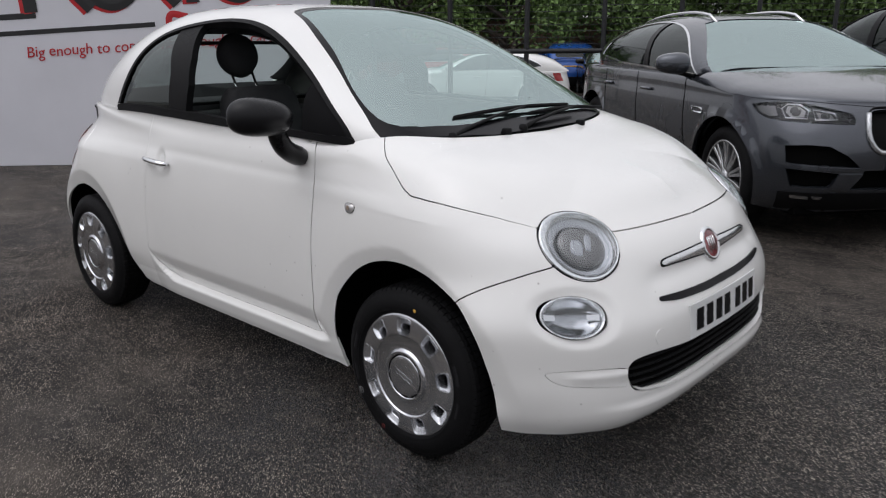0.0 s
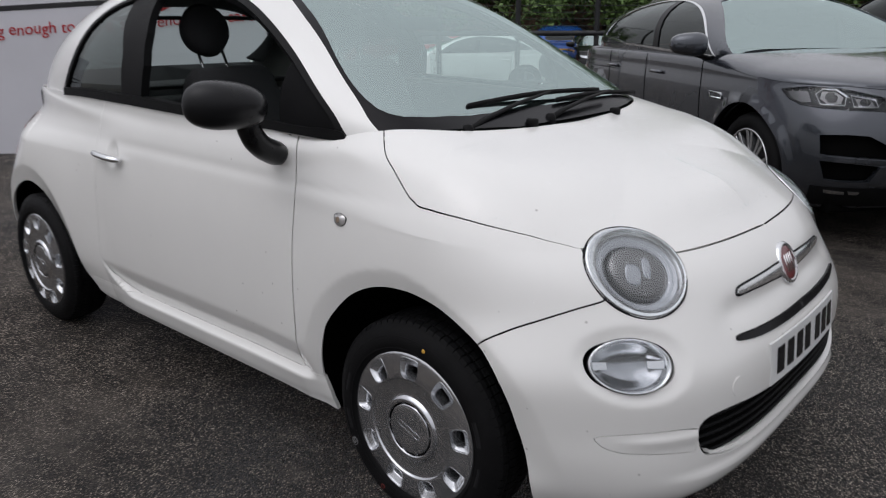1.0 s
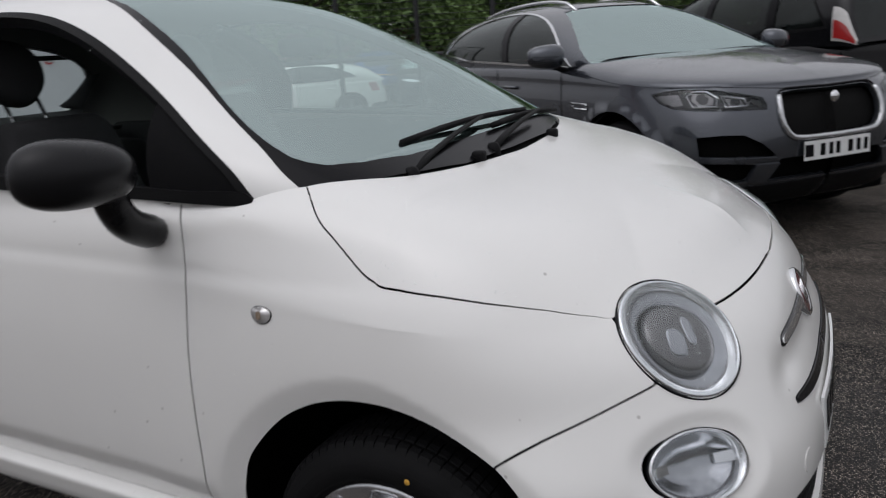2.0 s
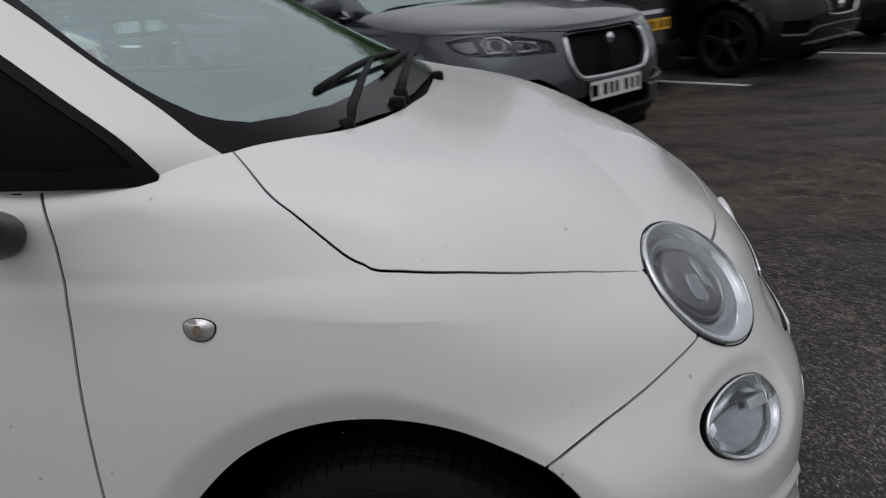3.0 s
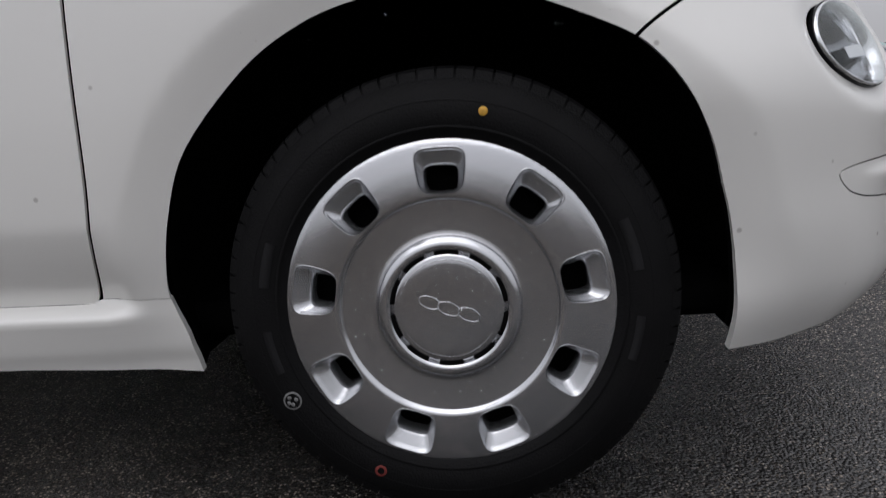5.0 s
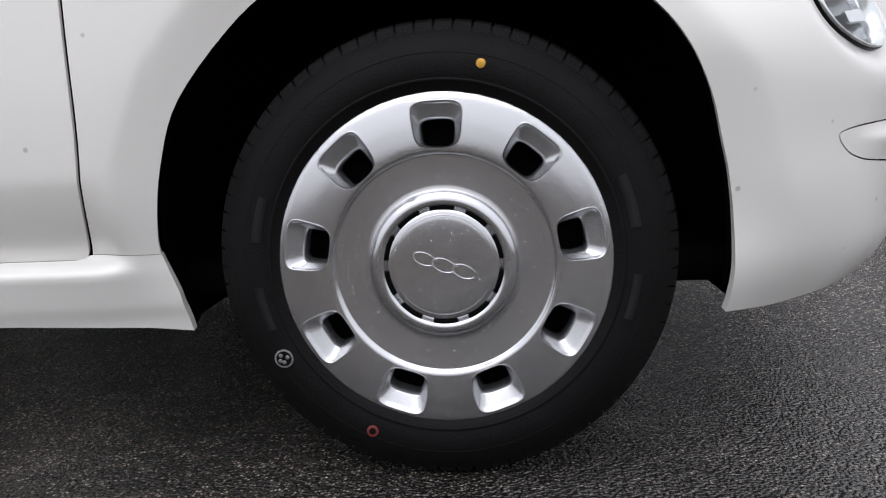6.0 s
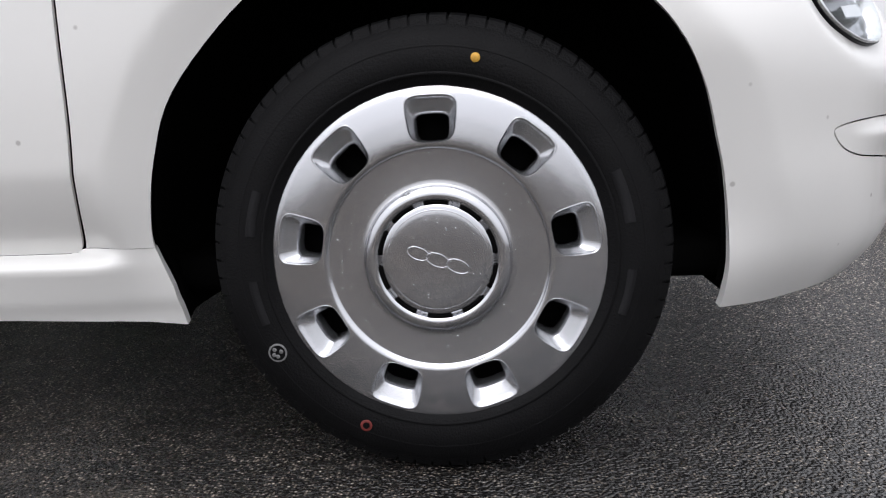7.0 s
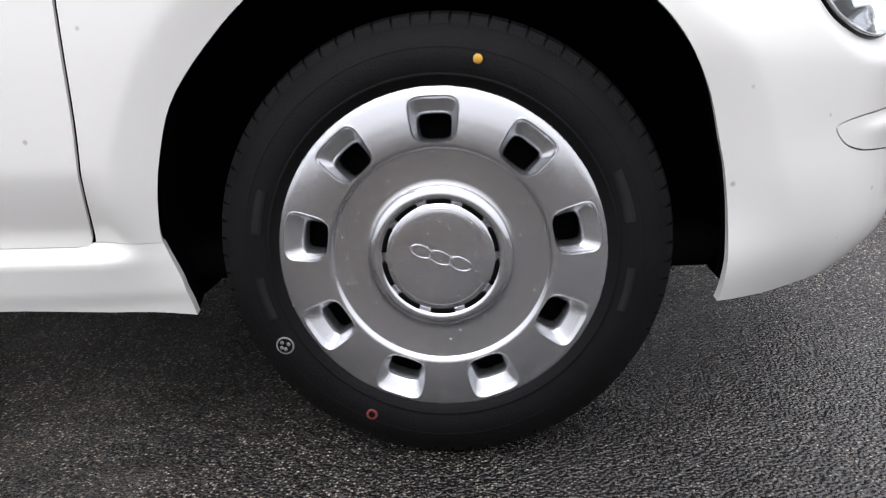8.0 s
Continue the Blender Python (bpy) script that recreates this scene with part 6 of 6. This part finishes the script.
part("panel", bm, SIGN_WHITE, sign, smooth_=False)
for x in (-6.5, -3.5, -.6, 2.6):
    bm = bmesh.new()
    block(bm, x - .05, x + .05, .052, .152, 0, 2.6 + x * .04, .006)
    part("post", bm, STEEL, sign, smooth_=False)
SLOPE = Matrix.Rotation(radians(-3.2), 4, "Y")


def sign_bar(x0, x1, z0, z1, mat, name="stripe", y=-.006, round_=.004):
    bm = bmesh.new()
    block(bm, x0, x1, y, y + .008, z0, z1, round_)
    bmesh.ops.transform(bm, matrix=SLOPE, verts=bm.verts)
    part(name, bm, mat, sign, smooth_=False)


sign_bar(-6.6, 1.14, 1.430, 1.480, SIGN_BLACK)
sign_bar(-6.6, -.10, 1.595, 1.655, SIGN_BLACK)


def stroke(points, r, mat, y, name):
    bm = bmesh.new()
    pts = [Vector((x, y, z)) for x, z in points]
    tube(bm, pts, r, 4, flat=.05, up=(0, 1, 0))
    bmesh.ops.transform(bm, matrix=SLOPE, verts=bm.verts)
    part(name, bm, mat, sign, smooth_=False)


for k, (x, kind) in enumerate(((-.42, "stem"), (.06, "leg"), (.46, "bowl"), (.98, "leg"), (1.30, "stem"), (1.80, "bowl"), (2.3, "stem"))):
    if kind == "stem":
        pts = [(x, 1.84), (x, 2.45)]
    elif kind == "leg":
        pts = [(x + .16, 1.84), (x - .02, 2.10), (x - .02, 2.45)]
    else:
        pts = [(x - .24, 2.40), (x - .22, 2.02), (x - .08, 1.89), (x + .08, 1.89), (x + .22, 2.02), (x + .24, 2.40)]
    pts = rounded(pts, 4) if len(pts) > 2 else pts
    pts = [(a + .28, b - .185) for a, b in pts]
    stroke([(a - .035, b - .012) for a, b in pts], .078, SIGN_RED, -.004, "logo_edge")
    stroke(pts, .070, SIGN_BLACK, -.009, "logo_stroke")
stroke(rounded([(1.50, 1.51), (1.33, 1.55), (1.30, 1.44), (1.44, 1.37), (1.58, 1.41)], 4), .035, SIGN_RED, -.006, "logo_stroke")

SLOGAN = "Big enough to cope, small enough to care"


def lettering(body_):
    """A line of the built-in font as a mesh."""
    text = bpy.data.curves.new("lettering", "FONT")
    text.body, text.size, text.extrude, text.shear = body_, .160, .002, .12
    ob = new("lettering", text)
    mesh = bpy.data.meshes.new_from_object(ob.evaluated_get(bpy.context.evaluated_depsgraph_get()))
    bpy.data.objects.remove(ob)
    return mesh


def reach(mesh):
    return max((v.co.x for v in mesh.vertices), default=0.0)


for k, char in enumerate(SLOGAN):
    if char != " ":
        one = lettering(char)
        letter = part_mesh("letter", one, SIGN_RED, sign)
        letter.matrix_local = SLOPE @ Matrix.Translation((-.28 + reach(lettering(SLOGAN[:k + 1])) - reach(one), -.006, 1.195 + .006 * math.sin(k * 2.1))) @ Matrix.Rotation(radians(90), 4, "X")

# ---- steel mesh fence ----
fence = thing("mesh_fence", "dark steel mesh fence with posts and a thick middle rail", "fence")
posts = [fence_at + fence_dir * 1.62 * k for k in range(-4, 9)]
for p in posts:
    bm = bmesh.new()
    block(bm, p.x - .04, p.x + .04, p.y - .04, p.y + .04, GROUND, 3.0, .008)
    part("post", bm, STEEL, fence, smooth_=False)
for z, r in ((1.05, .06), (2.98, .03), (.08, .03)):
    bm = bmesh.new()
    tube(bm, [posts[0] + Vector((0, 0, z)), posts[-1] + Vector((0, 0, z))], r, 6)
    part("rail", bm, STEEL, fence)
bm = bmesh.new()
a, b_ = posts[0], posts[-1]
for k in range(14):
    z = 1.2 + k * .13
    tube(bm, [a + Vector((0, 0, z)), b_ + Vector((0, 0, z))], .006, 4)
n = int((b_ - a).length / .22)
for k in range(n):
    p = a.lerp(b_, k / n)
    tube(bm, [p + Vector((0, 0, 1.05)), p + Vector((0, 0, 2.98))], .004, 4)
tagged(part("wire_mesh", bm, STEEL, fence), kind="stuff")

# ---- brick wall beyond the fence ----
BRICK = material("weathered_brick", (.22, .14, .10), .85, bump=.4, scale=60, vary=.35, vscale=5)
wall_at = fence_at + view_dir * 14 + Vector((0, 0, DIP))
bm = bmesh.new()
block(bm, -8, 18, 0, .3, 0, 2.35)
wall_brick = part("wall_far", bm, BRICK, None, smooth_=False)
wall_brick.matrix_world = Matrix.Translation(wall_at) @ Matrix.Rotation(math.atan2(fence_dir.y, fence_dir.x), 4, "Z")
tagged(wall_brick, "weathered brown brick boundary wall", "wall", kind="structure")

# ---- trees ----
LEAF = material("leaves", (.10, .165, .045), .55, vary=.45, vscale=1.2, spec=.35)
LEAF_DARK = material("dark_leaves", (.055, .095, .03), .6, vary=.5, vscale=1.0, spec=.3)
BARK = material("bark", (.06, .05, .04), .9, bump=.6, scale=25, vary=.3)


def tree(name, label, seed, height, spread, leaf):
    rng = random.Random(seed)
    ob = thing(name, label, "tree", group="trees behind the fence")
    bm = bmesh.new()
    top = height * .75
    tube(bm, [(rng.uniform(-.1, .1) * i, rng.uniform(-.1, .1) * i, top * i / 6) for i in range(7)], lambda t: .20 * (1 - .85 * t) * height / 7, 10)
    clumps = []
    for k in range(13):
        h = rng.uniform(.25, .8) * height
        ang, out = rng.uniform(0, 6.28), rng.uniform(.35, 1.0) * spread
        tip = Vector((math.cos(ang) * out, math.sin(ang) * out, h + rng.uniform(.1, .25) * height))
        tube(bm, [(0, 0, h * .8), tip * .55 + Vector((0, 0, h * .36)), tip], lambda t: .06 * (1 - .8 * t), 6)
        clumps += [(tip, rng.uniform(.5, .95) * spread * .55) for _ in range(1)] + [(tip * .6 + Vector((rng.uniform(-.5, .5), rng.uniform(-.5, .5), h * .42)), spread * .42)]
    clumps += [(Vector((rng.uniform(-.3, .3), rng.uniform(-.3, .3), height * .9)), spread * .5)]
    part("trunk", bm, BARK, ob)
    vs, fs = [], []
    for c, r in clumps:
        for _ in range(480):
            d = Vector((rng.gauss(0, 1), rng.gauss(0, 1), rng.gauss(0, .8))).normalized() * r * rng.uniform(.45, 1.08)
            p = c + d
            if p.z < .15:
                continue
            s = rng.uniform(.04, .085)
            x = Vector((rng.gauss(0, 1), rng.gauss(0, 1), rng.gauss(0, 1))).normalized()
            y = x.cross(Vector((rng.gauss(0, 1), rng.gauss(0, 1), rng.gauss(0, 1)))).normalized()
            i = len(vs)
            vs += [p - x * s, p + y * s * .55, p + x * s, p - y * s * .55]
            fs.append((i, i + 1, i + 2, i + 3))
    mesh = bpy.data.meshes.new("crown")
    mesh.from_pydata([tuple(v) for v in vs], [], fs)
    tagged(part_mesh("crown", mesh, leaf, ob), kind="stuff")
    return ob


proto = [tree("tree", "leafy green tree with an uneven crown", 3, 5.0, 2.1, LEAF), tree("tree", "dense dark green tree behind the fence", 8, 4.6, 2.3, LEAF_DARK), tree("bush", "rounded green bush by the boundary wall", 15, 3.4, 2.0, LEAF)]
rng = random.Random(5)
spots = []
for k in range(11):
    spots.append((0 if k % 2 else 1, -9 + 3.3 * k, 16.5 + rng.uniform(-.6, 2.5)))
for k in range(8):
    spots.append((2, -9 + 4.0 * k, 13.0 + rng.uniform(-.4, .3)))
used = set()
for kind_, along, back in spots:
    p = fence_at + fence_dir * along + view_dir * back
    m = Matrix.Translation((p.x, p.y, GROUND + DIP)) @ Matrix.Rotation(rng.uniform(0, 6.28), 4, "Z") @ Matrix.Diagonal((*[rng.uniform(1.1, 1.5)] * 3, 1))
    if kind_ in used:
        copy_thing(proto[kind_], m)
    else:
        proto[kind_].matrix_world = m
        used.add(kind_)

# ---- cars beyond the fence ----
RED_PAINT = material("red_paint", (.40, .02, .015), .25, .1, coat=.7, vary=.05)
BLUE_PAINT = material("blue_paint", (.01, .07, .30), .25, .2, coat=.7, vary=.05)


def beyond(along, back, turn):
    p = fence_at + fence_dir * along + view_dir * back
    return Matrix.Translation((p.x, p.y, GROUND + DIP)) @ Matrix.Rotation(math.atan2(fence_dir.y, fence_dir.x) + radians(turn), 4, "Z")


far_back = [("tail_light", [(.88, 1.0), (.78, 1.0), (.76, .80), (.885, .80)], TAIL_RED, .008, .01, False), ("rear_bumper", [(0, .50), (.885, .50), (.88, .25), (0, .25)], BLACK_PLASTIC, .02, .03, False)]
low = Matrix.Diagonal((.94, .94, .92, 1))
parked_car("parked_hatchback", "bright blue car parked beyond the mesh fence", beyond(1.3, 12.2, 80), suv, BLUE_PAINT, (5, ALLOY, False), (), far_back, rear_plate=(-3.80, .795, PLATE_YELLOW, 0))
parked_car("parked_car", "black car parked nose out beyond the mesh fence", beyond(1.5, 5.4, 265) @ low, suv, BLACK_PAINT, (5, ALLOY, True), dark_front, far_back)
parked_car("parked_hatchback", "white car standing broadside beyond the mesh fence", beyond(-3.86, 2.9, 177) @ low, suv, WHITE, (5, ALLOY, False), dark_front, far_back)
parked_car("parked_hatchback", "red car parked beyond a white car", beyond(-5.4, 9.2, 176) @ low, suv, RED_PAINT, (5, ALLOY, False), dark_front, far_back)

# ---- bay lines ----
LINE = material("line_paint", (.55, .55, .53), .7, vary=.35, vscale=25, bump=.3, scale=200)
for left, a0, a1 in ((3.60, -5.5, -1.0), (1.2, -5.5, -.9), (6.4, -5.5, -.15), (9.0, -5.5, .0)):
    bm = bmesh.new()
    block(bm, a0, a1, -.05, .05, 0, .004)
    ln = part("bay_line", bm, LINE, None, smooth_=False)
    ln.matrix_world = in_row(left, 0) @ Matrix.Translation((0, 0, .001))
    tagged(ln, "worn white painted parking bay line", "marking", kind="structure")

# ---- rain drops standing on the white car ----
DROP = glass("water_drop", (.97, .98, .98), .0, .22)
CONE = [(math.cos(t), math.sin(t)) for t in np.linspace(0, 2 * math.pi, 6, endpoint=False)]


def drops(name, fn, pick, count, size, parent, seed, lift=None, mirror=True):
    """Small beads on a skin: pick(rng) gives u, v or None."""
    rng = random.Random(seed)
    uv = []
    while len(uv) < count:
        q = pick(rng)
        if q:
            uv.append(q)
    P, N = on_body(fn, uv, .0)
    if lift is not None:
        q = np.array(uv)
        P = P + N * lift(q[:, 0], q[:, 1])[:, None]
    vs, fs = [], []
    for (x, y, z), nrm in zip(P, N):
        s = rng.uniform(*size) * (1 if rng.random() < .9 else 1.6)
        sgn = -1 if mirror and rng.random() < .5 else 1
        nv = Vector((nrm[0], nrm[1] * sgn, nrm[2]))
        a = nv.orthogonal().normalized()
        b = nv.cross(a)
        c = Vector((x, y * sgn, z))
        i = len(vs)
        st = rng.uniform(.8, 1.3)
        vs += [c + a * s * st * p + b * s * q for p, q in CONE] + [c + (a * st * p + b * q) * s * .6 + nv * s * .42 for p, q in CONE] + [c + nv * s * .55]
        for k in range(6):
            k2 = (k + 1) % 6
            fs += [(i + k, i + k2, i + 6 + k2, i + 6 + k), (i + 6 + k, i + 6 + k2, i + 12)]
    mesh = bpy.data.meshes.new(name)
    mesh.from_pydata([tuple(v) for v in vs], [], fs)
    mesh.polygons.foreach_set("use_smooth", [True] * len(mesh.polygons))
    tagged(part_mesh(name, mesh, DROP, parent), kind="stuff")


bonnet_poly = np.array(BONNET_EDGE + [(.66, .80)] + BONNET_FRONT + [(NOSE_U, TOP_V)] + COWL[::-1][:-1])
head_poly = np.array(HEAD)


def on_bonnet(rng):
    q = np.array([[rng.uniform(-.2, NOSE_U), rng.uniform(.95, TOP_V)]])
    return tuple(q[0]) if inside(bonnet_poly, q)[0] and not inside(head_poly, q)[0] else None


def lens_skin(a, r):
    P = head.at(np.asarray(r)[:, None], np.asarray(a), (.004 + dome(head, np.asarray(r)))[:, None])
    return P[:, 0], -P[:, 1], P[:, 2]


def on_wing(rng):
    return rng.uniform(-.44, .50), rng.uniform(.60, .90)


drops("rain_spray", body, on_bonnet, 3600, (.0007, .0017), car, 1)
drops("rain_spray", lens_skin, lambda r: (r.uniform(0, 6.28), .96 * math.sqrt(r.random())), 420, (.0006, .0014), car, 2)
drops("rain_spray", body, on_wing, 130, (.0005, .0010), car, 3)
drops("rain_spray", house, lambda r: (r.uniform(-.85, -.13), r.uniform(.45, ROOF_T)), 900, (.0008, .0020), car, 4)
cover_fr = next(o for o in w_fr.children if o.name.startswith("wheel_cover"))


def on_cover(rng):
    a, r = rng.uniform(0, 6.28), .205 * math.sqrt(rng.random())
    return (r * math.cos(a), r * math.sin(a)) if r < .062 or .095 < r < .138 or .2 < r else None


drops("rain_spray", lambda u, v: (u, -cap_depth(np.hypot(u, v)), v), on_cover, 150, (.0006, .0012), cover_fr, 5, mirror=False)
